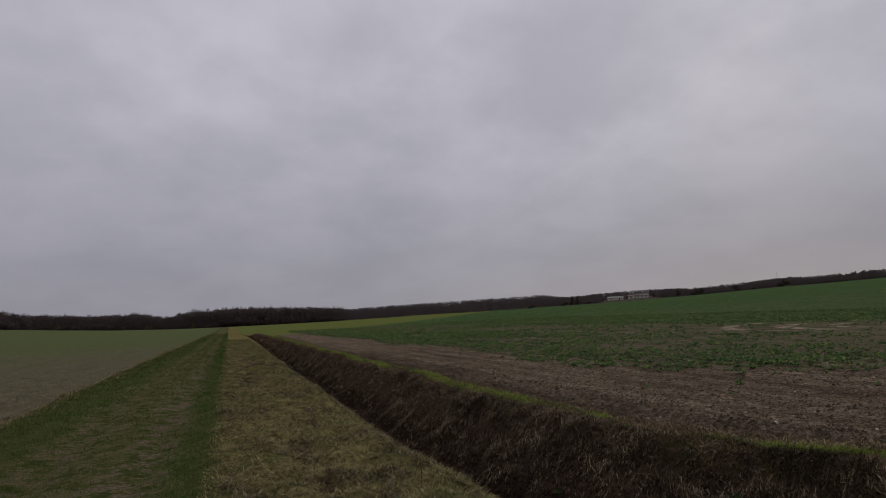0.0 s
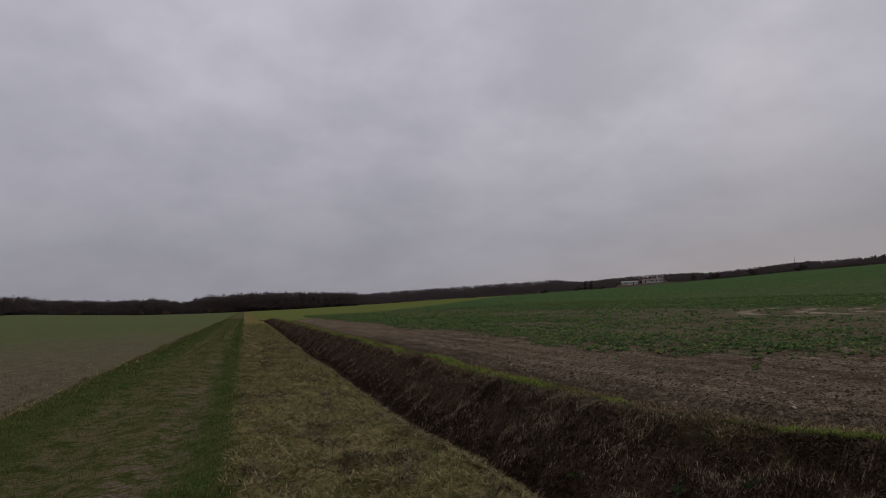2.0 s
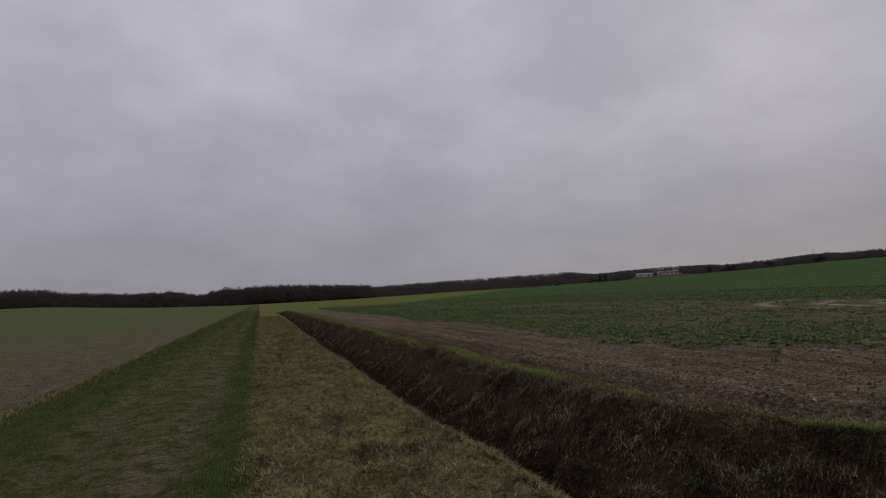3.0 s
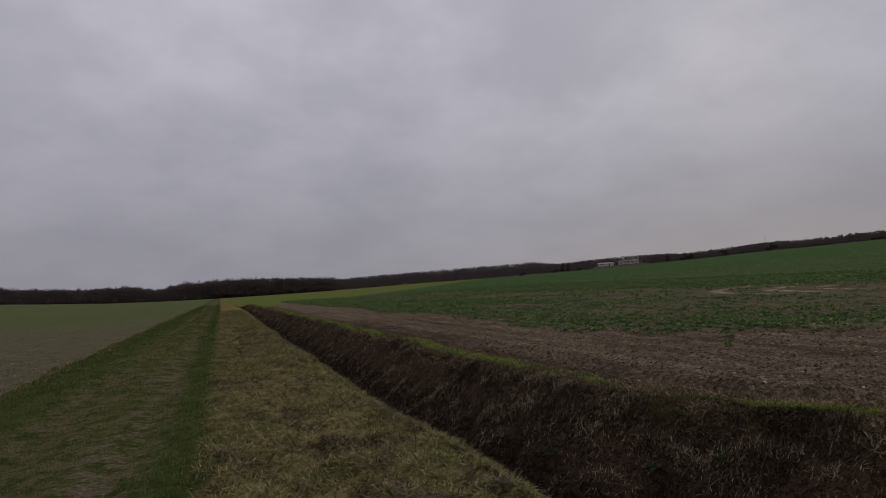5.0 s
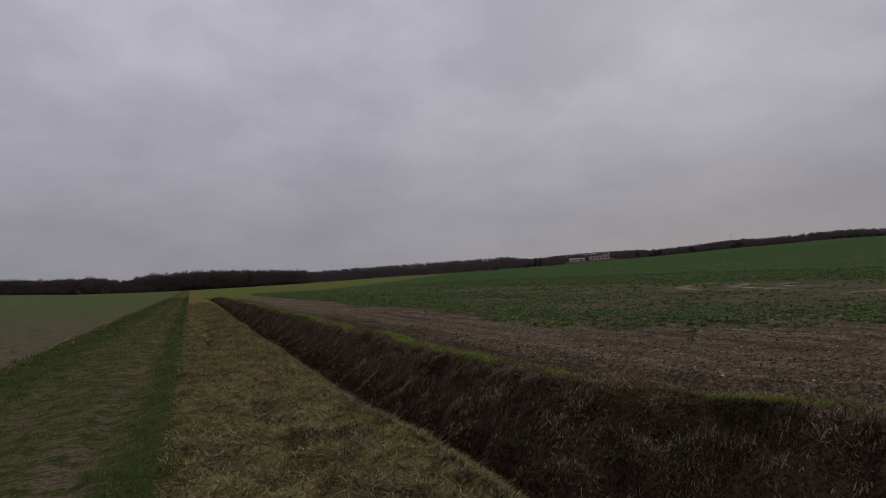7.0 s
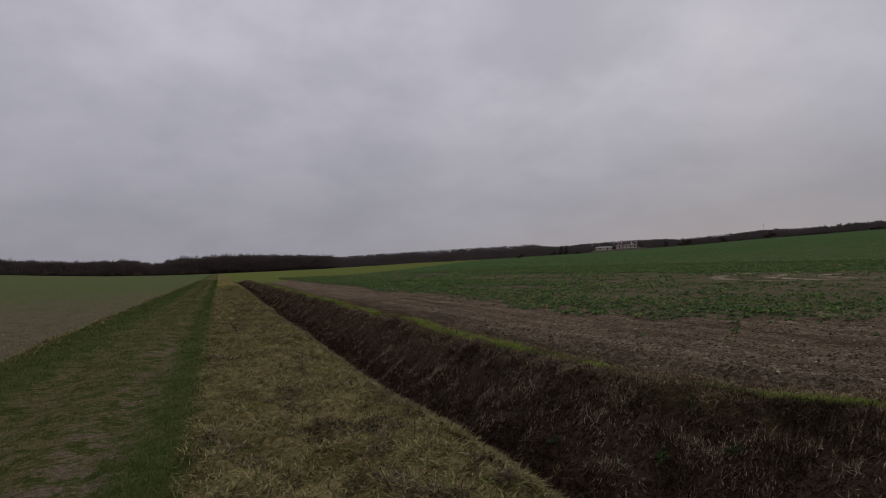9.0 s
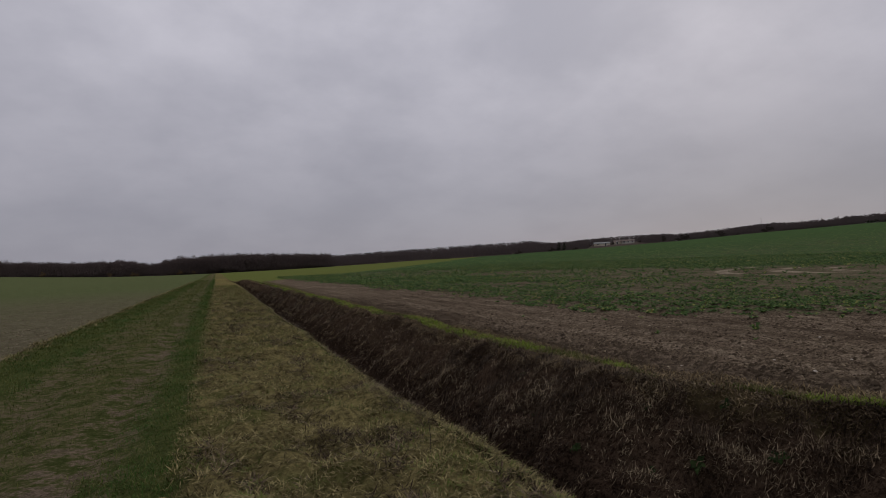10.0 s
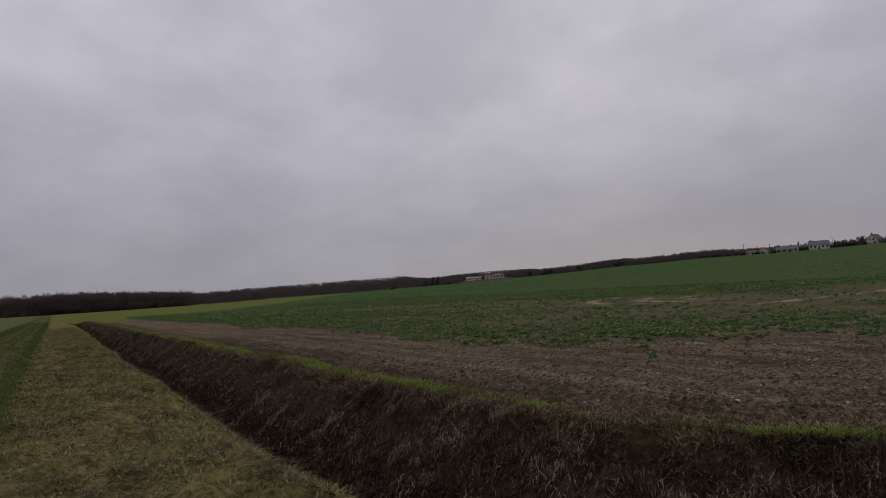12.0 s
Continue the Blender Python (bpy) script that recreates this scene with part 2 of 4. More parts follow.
def ground_material():
    """Soil, turf, mown straw and muddy ditch floor, laid out along the ditch."""
    m = bpy.data.materials.new("ground")
    m.use_nodes = True
    n = Nodes(m.node_tree)
    o = n.add("ShaderNodeTexCoord").outputs["Object"]
    s = n.add("ShaderNodeSeparateXYZ")
    n.put(s.inputs[0], o)
    X, Y = s.outputs[0], s.outputs[1]
    big, mid, fine = n.noise(o, 0.35, 4), n.noise(o, 3.2, 8, 0.68), n.noise(o, 16, 6, 0.7)
    grit = n.noise(o, 42, 5, 0.75)
    streak = n.noise(n.stretch(o, (2.6, 0.35, 1)), 1.0, 5)
    # distance along the ditch moves its edges a little to one side
    sx = n.math("SUBTRACT", X, n.math("MULTIPLY", n.math("SUBTRACT", n.ramp(Y, 18, 75, -0.05, 0.42), n.ramp(Y, 80, 102, 0.0, 0.35)), n.math("MULTIPLY", n.ramp(X, 1.2, 2.1), n.ramp(X, 4.9, 3.0))))
    wide = n.math("MULTIPLY", n.math("POWER", n.ramp(Y, 6.8, 1.4), 1.2), 1.5)
    sx = n.math("SUBTRACT", sx, n.math("MULTIPLY", wide, n.ramp(X, 3.2, 4.4)))
    xp = n.math("ADD", sx, n.math("MULTIPLY", n.math("SUBTRACT", mid, 0.5), 0.5))
    xq = n.math("ADD", sx, n.math("MULTIPLY", n.math("SUBTRACT", big, 0.5), 3.0))

    def earth(dark, lite):
        f = n.math("ADD", n.math("MULTIPLY", fine, 0.55), n.math("MULTIPLY", grit, 0.45))
        return n.mix(n.ramp(f, 0.4, 0.6), dark, lite)

    soil = earth((0.054, 0.04, 0.028), (0.245, 0.186, 0.136))
    soil = n.mix(n.ramp(streak, 0.42, 0.62, 0.0, 0.65), soil, earth((0.12, 0.09, 0.065), (0.36, 0.285, 0.21)))
    soil = n.mix(n.ramp(n.noise(n.stretch(o, (1.1, 0.16, 1)), 1.0, 4), 0.5, 0.66, 0.0, 0.55), soil, (0.075, 0.054, 0.038))
    ridge = n.math("SINE", n.math("ADD", n.math("MULTIPLY", sx, 7.4), n.math("MULTIPLY", big, 5.0)))
    soil = n.mix(n.math("MULTIPLY", n.ramp(ridge, 0.3, 1.0, 0.0, 0.5), n.ramp(mid, 0.35, 0.6)), soil, earth((0.16, 0.125, 0.092), (0.44, 0.35, 0.265)))
    soil = n.mix(n.ramp(xp, 6.3, 5.3, 0.0, 0.8), soil, earth((0.04, 0.028, 0.02), (0.105, 0.074, 0.053)))
    soil = n.mix(n.ramp(n.noise(o, 8.5, 4, 0.6), 0.53, 0.62, 0.0, 0.42), soil, earth((0.04, 0.029, 0.021), (0.10, 0.074, 0.054)))
    left_soil = earth((0.12, 0.10, 0.07), (0.25, 0.21, 0.15))
    green = n.mix(n.ramp(fine, 0.35, 0.65), (0.095, 0.125, 0.05), (0.18, 0.21, 0.095))
    left_far = n.ramp(n.math("ADD", Y, n.math("MULTIPLY", big, 30)), 28, 105, 0.08, 0.92)
    left = n.mix(left_far, left_soil, green)
    left = n.mix(n.ramp(n.noise(o, 1.2, 8, 0.7), 0.4, 0.62, 0.0, 0.35), left, (0.07, 0.068, 0.035))
    turf = n.mix(n.ramp(n.math("ADD", n.math("MULTIPLY", mid, 0.6), n.math("MULTIPLY", fine, 0.4)), 0.38, 0.62), (0.055, 0.072, 0.022), (0.168, 0.152, 0.065))
    bare = earth((0.10, 0.078, 0.055), (0.24, 0.185, 0.135))

    def band(c, half):
        dd = n.math("ABSOLUTE", n.math("SUBTRACT", xp, c))
        return n.ramp(dd, half, half * 0.3)

    rut = n.math("MAXIMUM", band(-0.98, 0.55), n.math("MULTIPLY", band(-2.05, 0.8), 0.8))
    spots = n.math("MULTIPLY", band(-1.05, 0.62), n.math("MAXIMUM", n.ramp(Y, 9.5, 6.0), n.ramp(n.math("ABSOLUTE", n.math("SUBTRACT", Y, 13.4)), 1.1, 0.3)))
    rut = n.math("MAXIMUM", rut, n.math("MULTIPLY", spots, 1.3))
    worn = n.math("MULTIPLY", rut, n.ramp(n.math("ADD", n.math("MULTIPLY", mid, 0.6), n.math("MULTIPLY", fine, 0.4)), 0.46, 0.58))
    fresh = n.math("MULTIPLY", n.math("MAXIMUM", band(-3.15, 0.8), n.math("MULTIPLY", band(-0.42, 0.5), 0.8)), n.ramp(mid, 0.36, 0.62, 0.1, 0.65))
    turf_now = n.mix(fresh, turf, n.mix(n.ramp(fine, 0.35, 0.65), (0.036, 0.062, 0.016), (0.085, 0.13, 0.036)))
    track = n.mix(worn, turf_now, bare)
    straw = n.mix(n.ramp(n.math("ADD", n.math("MULTIPLY", mid, 0.4), n.math("MULTIPLY", fine, 0.6)), 0.36, 0.62), (0.075, 0.063, 0.028), (0.31, 0.258, 0.115))
    straw = n.mix(n.ramp(n.noise(o, 1.1, 4), 0.52, 0.66, 0.0, 0.6), straw, (0.085, 0.10, 0.03))
    mud_shade = earth((0.014, 0.009, 0.0065), (0.06, 0.04, 0.028))
    leafy = n.mix(n.ramp(n.math("ADD", n.math("MULTIPLY", mid, 0.4), n.math("MULTIPLY", fine, 0.6)), 0.35, 0.65), (0.052, 0.09, 0.037), (0.102, 0.165, 0.064))
    thin_crop = n.mix(n.ramp(n.noise(o, 0.8, 7, 0.65), 0.36, 0.64, 0.05, 0.5), soil, n.mix(0.3, leafy, (0.09, 0.075, 0.035)))
    dense = n.mix(n.ramp(n.noise(o, 0.22, 6, 0.65), 0.30, 0.55, 0.35, 0.95), soil, leafy)
    crop = n.mix(n.ramp(n.math("SUBTRACT", xq, n.ramp(Y, 26, 8, 0.0, 20.0)), 29, 36), thin_crop, dense)
    rim = n.math("ADD", Y, n.math("MULTIPLY", big, 30))
    crop = n.mix(n.math("MULTIPLY", n.ramp(rim, 75, 150), n.ramp(X, 8, 24)), crop, leafy)
    ley = n.mix(n.ramp(mid, 0.3, 0.7), (0.125, 0.148, 0.044), (0.185, 0.205, 0.064))
    # pale wheel marks where machines turned on the headland
    pale = 0.0
    for cx, cy, rad, half in TURNS:
        dx, dy = n.math("SUBTRACT", X, cx), n.math("SUBTRACT", Y, cy)
        dist = n.math("SQRT", n.math("ADD", n.math("MULTIPLY", dx, dx), n.math("MULTIPLY", dy, dy)))
        ring = n.ramp(n.math("ABSOLUTE", n.math("SUBTRACT", dist, rad)), half, half * 0.3)
        ring = n.math("MULTIPLY", ring, n.math("MULTIPLY", n.ramp(dx, 1.5, -0.5), n.ramp(dy, -1.5, 0.5)))
        pale = n.math("MAXIMUM", pale, ring)
    lane = n.math("MULTIPLY", n.ramp(n.math("ABSOLUTE", n.math("SUBTRACT", Y, n.math("MULTIPLY_ADD", X, -0.15, 17.0))), 0.5, 0.15), n.math("MULTIPLY", n.ramp(X, 21.5, 24.0), n.ramp(X, 46, 36)))
    pale = n.math("MULTIPLY", n.math("MAXIMUM", pale, lane), n.ramp(n.noise(o, 0.8, 5, 0.6), 0.38, 0.58))
    crop = n.mix(n.math("MULTIPLY", pale, 0.9), crop, earth((0.3, 0.24, 0.18), (0.5, 0.41, 0.32)))

    c = n.mix(n.ramp(xp, -3.95, -3.75), left, track)
    c = n.mix(n.ramp(xp, -0.32, -0.02), c, straw)
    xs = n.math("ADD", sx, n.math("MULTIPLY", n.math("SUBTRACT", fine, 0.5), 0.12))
    # wet muddy floor; its dark tone up the lower bank also paints in shade
    c = n.mix(n.math("MULTIPLY", n.ramp(xs, 2.0, 2.07), n.ramp(Y, 106, 102)), c, mud_shade)
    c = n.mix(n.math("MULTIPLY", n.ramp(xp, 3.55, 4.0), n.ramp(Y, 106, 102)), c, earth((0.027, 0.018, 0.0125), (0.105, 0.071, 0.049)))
    c = n.mix(n.ramp(xp, 4.5, 4.75), c, n.mix(n.ramp(Y, 10, 40, 0.72, 0.35), turf, (0.095, 0.066, 0.04)))
    c = n.mix(n.ramp(n.math("SUBTRACT", xp, n.ramp(Y, 15, 60, 0.0, 0.9)), 5.0, 5.2), c, soil)
    c = n.mix(n.ramp(n.math("SUBTRACT", xp, n.ramp(Y, 13, 6, 0.0, 3.6)), 9.2, 10.8), c, crop)
    line = n.math("MULTIPLY_ADD", X, 1.74, 68.0)
    beyond = n.ramp(n.math("ADD", n.math("SUBTRACT", Y, line), n.math("MULTIPLY", n.math("SUBTRACT", big, 0.5), 16)), -4, 4)
    field = n.math("MAXIMUM", n.ramp(X, 4.7, 5.1), n.math("MULTIPLY", n.ramp(X, 2.2, 2.5), n.ramp(Y, 103, 107)))
    c = n.mix(n.math("MULTIPLY", beyond, field), c, ley)
    litter = n.ramp(n.math("SQRT", n.math("ADD", n.math("MULTIPLY", X, X), n.math("MULTIPLY", Y, Y))), 424, 431)
    c = n.mix(litter, c, earth((0.07, 0.055, 0.052), (0.13, 0.10, 0.09)))
    wet = n.math("MULTIPLY", n.ramp(sx, 2.75, 2.95), n.ramp(sx, 3.5, 3.3))
    p = n.add("ShaderNodeBsdfPrincipled")
    n.put(p.inputs["Base Color"], n.vmath("MULTIPLY", c, (DULLING, DULLING, DULLING * 0.95)))
    n.put(p.inputs["Roughness"], n.math("SUBTRACT", 0.95, n.math("MULTIPLY", wet, 0.15)))
    p.inputs["Specular IOR Level"].default_value = 0.0
    hgt = n.math("ADD", n.math("MULTIPLY", n.noise(o, 24, 6, 0.7), 0.6), n.math("MULTIPLY", grit, 0.4))
    n.put(p.inputs["Normal"], n.bump(hgt, 1.0, 0.045))
    n.put(n.add("ShaderNodeOutputMaterial").inputs[0], p.outputs[0])
    return m


GROUND = ground_material()
TURF = strands("turf_blades", [(0.0, (0.04, 0.06, 0.015)), (0.4, (0.088, 0.118, 0.03)), (0.68, (0.16, 0.175, 0.052)), (0.88, (0.22, 0.205, 0.085)), (1.0, (0.34, 0.29, 0.15))], thin=0.25)
LUSH = strands("lush_blades", [(0.0, (0.036, 0.08, 0.018)), (0.6, (0.075, 0.15, 0.034)), (1.0, (0.14, 0.20, 0.052))], thin=0.25)
BRIGHT = strands("bright_blades", [(0.0, (0.12, 0.18, 0.026)), (0.6, (0.25, 0.36, 0.052)), (1.0, (0.40, 0.44, 0.10))], thin=0.3)
STRAW = strands("straw", [(0.0, (0.034, 0.027, 0.013)), (0.25, (0.105, 0.083, 0.036)), (0.5, (0.225, 0.182, 0.082)), (0.7, (0.44, 0.365, 0.19)), (0.78, (0.12, 0.15, 0.04)), (1.0, (0.22, 0.25, 0.065))])
GOLD = strands("golden_straw", [(0.0, (0.16, 0.12, 0.035)), (0.5, (0.36, 0.27, 0.085)), (0.8, (0.52, 0.42, 0.17)), (1.0, (0.30, 0.31, 0.07))])
STALK = strands("dead_stalks", [(0.0, (0.012, 0.008, 0.006)), (0.45, (0.052, 0.034, 0.023)), (0.68, (0.13, 0.09, 0.06)), (0.84, (0.29, 0.225, 0.155)), (1.0, (0.46, 0.38, 0.28))])
THATCH = strands("brown_thatch", [(0.0, (0.05, 0.034, 0.02)), (0.4, (0.15, 0.105, 0.06)), (0.75, (0.30, 0.225, 0.13)), (0.92, (0.46, 0.36, 0.22)), (1.0, (0.20, 0.22, 0.07))])
WEED = strands("dark_weed", [(0.0, (0.016, 0.026, 0.01)), (1.0, (0.045, 0.07, 0.022))])
LEAF = strands("crop_leaves", [(0.0, (0.048, 0.085, 0.03)), (0.5, (0.092, 0.162, 0.052)), (0.72, (0.16, 0.24, 0.078)), (0.84, (0.30, 0.31, 0.10)), (0.93, (0.42, 0.36, 0.15)), (1.0, (0.30, 0.2, 0.12))], rough=0.7, thin=0.25)
SPROUT = strands("sprouts", [(0.0, (0.08, 0.10, 0.025)), (1.0, (0.15, 0.18, 0.05))], thin=0.25)
CLOD = strands("clods", [(0.0, (0.06, 0.043, 0.03)), (0.5, (0.15, 0.112, 0.08)), (0.8, (0.30, 0.235, 0.17)), (1.0, (0.52, 0.44, 0.34))], rough=0.9)
DARK_CLOD = strands("dark_clods", [(0.0, (0.045, 0.032, 0.023)), (0.6, (0.10, 0.074, 0.053)), (1.0, (0.19, 0.145, 0.105))], rough=0.9)
# distance haze is put into these two twig colours, more on the hills
TWIG = strands("bare_twigs", [(0.0, (0.085, 0.067, 0.072)), (0.7, (0.15, 0.116, 0.118)), (1.0, (0.23, 0.17, 0.15))], rough=0.9, thin=0.3)
TWIG_HAZED = strands("hazed_hill_twigs", [(0.0, (0.12, 0.098, 0.105)), (1.0, (0.15, 0.12, 0.124))], rough=0.9, thin=0.5)
TWIG_DARK = strands("dark_twigs", [(0.0, (0.03, 0.027, 0.024)), (1.0, (0.075, 0.06, 0.05))], rough=0.9)
AUTUMN = strands("rusty_leaves", [(0.0, (0.14, 0.09, 0.055)), (1.0, (0.30, 0.21, 0.13))], rough=0.9)
NEEDLE = strands("dark_needles", [(0.0, (0.012, 0.018, 0.012)), (1.0, (0.03, 0.04, 0.022))], rough=0.9)
BARK = plain("bark", (0.06, 0.045, 0.038), 0.95, 0.4, 4)
RENDER = plain("pale_render", (0.46, 0.43, 0.37), 0.9, 0.12, 1.0)
CREAM = plain("cream_render", (0.52, 0.46, 0.36), 0.9, 0.15, 1.0)
SLATE = plain("slate_roof", (0.10, 0.10, 0.115), 0.7, 0.25, 2.0)
TILE = plain("brown_tile_roof", (0.13, 0.095, 0.08), 0.85, 0.25, 2.0)
SHEET = plain("pale_sheet_roof", (0.13, 0.135, 0.128), 0.6, 0.15, 1.0)
PANE = plain("dark_pane", (0.03, 0.033, 0.04), 0.2, 0.2, 1.0, 0.0)
WOOD = plain("weathered_wood", (0.16, 0.13, 0.11), 0.9, 0.3, 3.0)
WHITE = plain("white_paint", (0.7, 0.7, 0.68), 0.6, 0.1, 3.0)
STONE = plain("pale_flint", (0.42, 0.37, 0.30), 0.8, 0.3, 12.0)

# ---------------------------------------------------------------- the ground, one sheet to the horizon
def spread(lo, hi, fine_lo, fine_hi, fine_step, grow):
    mid = np.arange(fine_lo, fine_hi, fine_step)
    out, s = [], fine_step
    v = fine_hi
    while v < hi:
        out.append(v)
        s *= grow
        v += s
    out.append(hi)
    low, s = [], fine_step
    v = fine_lo
    while v > lo:
        s *= grow
        v -= s
        low.append(max(v, lo))
    return np.array(low[::-1] + list(mid) + out)


gx = spread(-3000, 3000, -5.0, 11.0, 0.088, 1.06)
gy = spread(-3000, 3000, 2.8, 13.0, 0.088, 1.05)
GX, GY = np.meshgrid(gx, gy)
GZ = height(GX, GY)
V = np.stack([GX, GY, GZ], 2).reshape(-1, 3)
nx, ny = len(gx), len(gy)
idx = np.arange(nx * ny).reshape(ny, nx)
F = np.stack([idx[:-1, :-1], idx[:-1, 1:], idx[1:, 1:], idx[1:, :-1]], 2).reshape(-1, 4)
tagged(new("ground", raw_mesh("ground", V, F, [GROUND], smooth=True)), "farmland with a grass track, muddy ditch and bare soil", "ground", kind="structure")


def on_ground(x, y, lift=0.0):
    return np.stack([x, y, height(x, y) + lift], 1)


def thick(n, x0, x1, y0, y1, power=1.0):
    """Random spots, closer together towards y0, and a thinner cover behind it, past the walk's start."""
    y = y0 + (y1 - y0) * rng.random(n) ** (1 + power)
    back = n // 9
    y = np.concatenate([y, y0 - 10 * rng.random(back) ** 1.9])
    return rng.uniform(x0, x1, n + back), y


# ---------------------------------------------------------------- grass and stalks
def grow(name, x, y, length, width, tilt, curl, mat, label, category, az=None, mat_depth=0.0):
    n = len(x)
    far = np.clip(np.hypot(x, y) / 9, 1, 4) * np.where(y < 2.4, 1.5, 1)
    L = rng.uniform(*length, n)
    W = rng.uniform(*width, n) * far
    a = rng.uniform(0, 360, n) if az is None else az
    return blades(name, on_ground(x, y, -0.004 + mat_depth * rng.random(n)), L, W, a, tilt if isinstance(tilt, np.ndarray) else rng.uniform(*tilt, n), rng.uniform(*curl, n), mat, label, category)


x, y = thick(140000, -3.8, -0.15, 3.4, 130, 2.0)
rutted = np.exp(-((x + 0.98) / 0.3) ** 2) + 0.8 * np.exp(-((x + 2.05) / 0.4) ** 2)
rutted = rutted + np.exp(-((x + 0.95) / 0.3) ** 2) * (step(9.5, 6, y) + np.exp(-((y - 13.4) / 0.8) ** 2))
worn_out = 0.95 * np.exp(-((x + 1.08 - 0.12 * np.sin(y * 1.7)) / 0.34) ** 2) * step(11, 7, y) + 0.9 * np.exp(-((x + 1.05) / 0.3) ** 2 - ((y - 13.4) / 0.7) ** 2)
keep = (rng.random(len(x)) > worn_out) & (rng.random(len(x)) > rutted * 1.1 * step(0.42, 0.7, 0.5 * vnoise(x * 2.2, y * 1.1, 11) + 0.5 * vnoise(x * 6, y * 4, 12)))
x, y = x[keep], y[keep]
grow("track_grass", x, y, (0.03, 0.075), (0.004, 0.009), (15, 80), (5, 40), TURF, "short worn green turf on the farm track", "grass")
x, y = thick(30000, -0.75, -0.05, 3.4, 130, 1.9)
keep = rng.random(len(x)) < 0.12 + 0.85 * step(0.4, 0.68, 0.6 * vnoise(x * 2.5, y * 1.2, 13) + 0.4 * vnoise(x * 6, y * 4, 16))
x, y = x[keep], y[keep]
x = -0.45 + rng.normal(0, 0.19, len(x)) + 0.09 * np.sin(y * 0.7) + 0.06 * np.sin(y * 2.3)
grow("lush_grass", x, y, (0.03, 0.08), (0.004, 0.009), (10, 60), (10, 50), LUSH, "lush dark green grass beside the wheel rut", "grass")
x, y = thick(12000, -4.08, -3.62, 7, 110, 1.5)
x = x + 0.1 * np.sin(y * 0.9) + 0.08 * np.sin(y * 2.7) + 0.12 * (vnoise(x * 0.5, y * 1.6, 81) - 0.5)
grow("edge_straw", x, y, (0.05, 0.2), (0.005, 0.010), (20, 85), (10, 50), STRAW, "pale dry grass along the field's edge", "grass")
x, y = thick(48000, -3.75, -2.4, 5, 100, 1.6)
keep = rng.random(len(x)) < 0.06 + 0.8 * step(0.42, 0.7, 0.6 * vnoise(x * 1.6, y * 0.9, 14) + 0.4 * vnoise(x * 5, y * 3, 15))
grow("side_grass", x[keep], y[keep], (0.03, 0.075), (0.004, 0.009), (10, 70), (10, 50), LUSH, "fresh green grass along the track's far side", "grass")
x, y = thick(14000, -3.95, -3.1, 7, 90, 1.5)
grow("verge_grass", x, y, (0.04, 0.10), (0.004, 0.008), (5, 60), (10, 50), TURF, "long green grass along the track's edge", "grass")
x, y = thick(130000, -0.25, 2.12, 3.0, 60, 1.7)
keep = rng.random(len(x)) < 0.18 + step(0.34, 0.6, 0.5 * vnoise(x * 2.4, y * 2.0, 22) + 0.5 * vnoise(x * 7, y * 6, 23))
x, y = x[keep], y[keep]
grow("mown_clippings", x, y, (0.04, 0.12), (0.006, 0.011), (50, 98), (-15, 35), STRAW, "flattened pale straw-coloured mown grass", "grass", mat_depth=0.02)
x, y = thick(80000, -0.25, 2.1, 3.0, 70, 1.7)
keep = 0.6 * vnoise(x * 1.7, y * 1.2, 21) + 0.4 * vnoise(x * 5, y * 4, 24) > 0.46
x, y = x[keep], y[keep]
grow("mown_regrowth", x, y, (0.03, 0.085), (0.003, 0.006), (5, 70), (5, 45), TURF, "green regrowth among mown grass", "grass")
y = 20 + 110 * rng.random(30000) ** 1.4
x = rng.uniform(-0.2, 2.05, len(y)) + pinch(y) * step(1.2, 2.1, 1.6)
grow("golden_cuttings", x, y, (0.03, 0.09), (0.004, 0.008), (60, 95), (-15, 25), GOLD, "golden dry cuttings further along the mown strip", "grass")
# dark swaths of tangled cuttings towards the ditch, partly standing in for tussock shadows
x, y = thick(80000, -0.1, 2.05, 3.0, 30, 1.4)
swath = 0.6 * vnoise(x * 3.0 + y * 0.8, y * 1.4, 71) + 0.4 * vnoise(x * 9, y * 5, 72)
keep = swath > 0.63 - 0.05 * (x > 1.2)
x, y = x[keep], y[keep]
grow("dark_cuttings", x, y, (0.05, 0.16), (0.006, 0.011), (60, 95), (-10, 25), STALK, "dark brown tangled cuttings, partly in place of tussock shadows", "dead grass", mat_depth=0.025)
# fringe over the ditch's near edge
x, y = thick(14000, 1.9, 2.12, 3.0, 60, 1.3)
grow("fringe_grass", x + ditch_shift(y) + pinch(y), y, (0.05, 0.13), (0.003, 0.006), (50, 105), (10, 50), STRAW, "dry grass hanging over the ditch edge", "grass", az=rng.uniform(-50, 50, len(x)))
# dead stalks matted over the far bank, most of them lying on its slope
def slope_tilt(a, x):
    lean = 42 * step(3.2, 3.5, x) * step(4.75, 4.35, x)
    return 90 - lean * np.cos(np.radians(a)) + rng.normal(-6, 15, len(a))


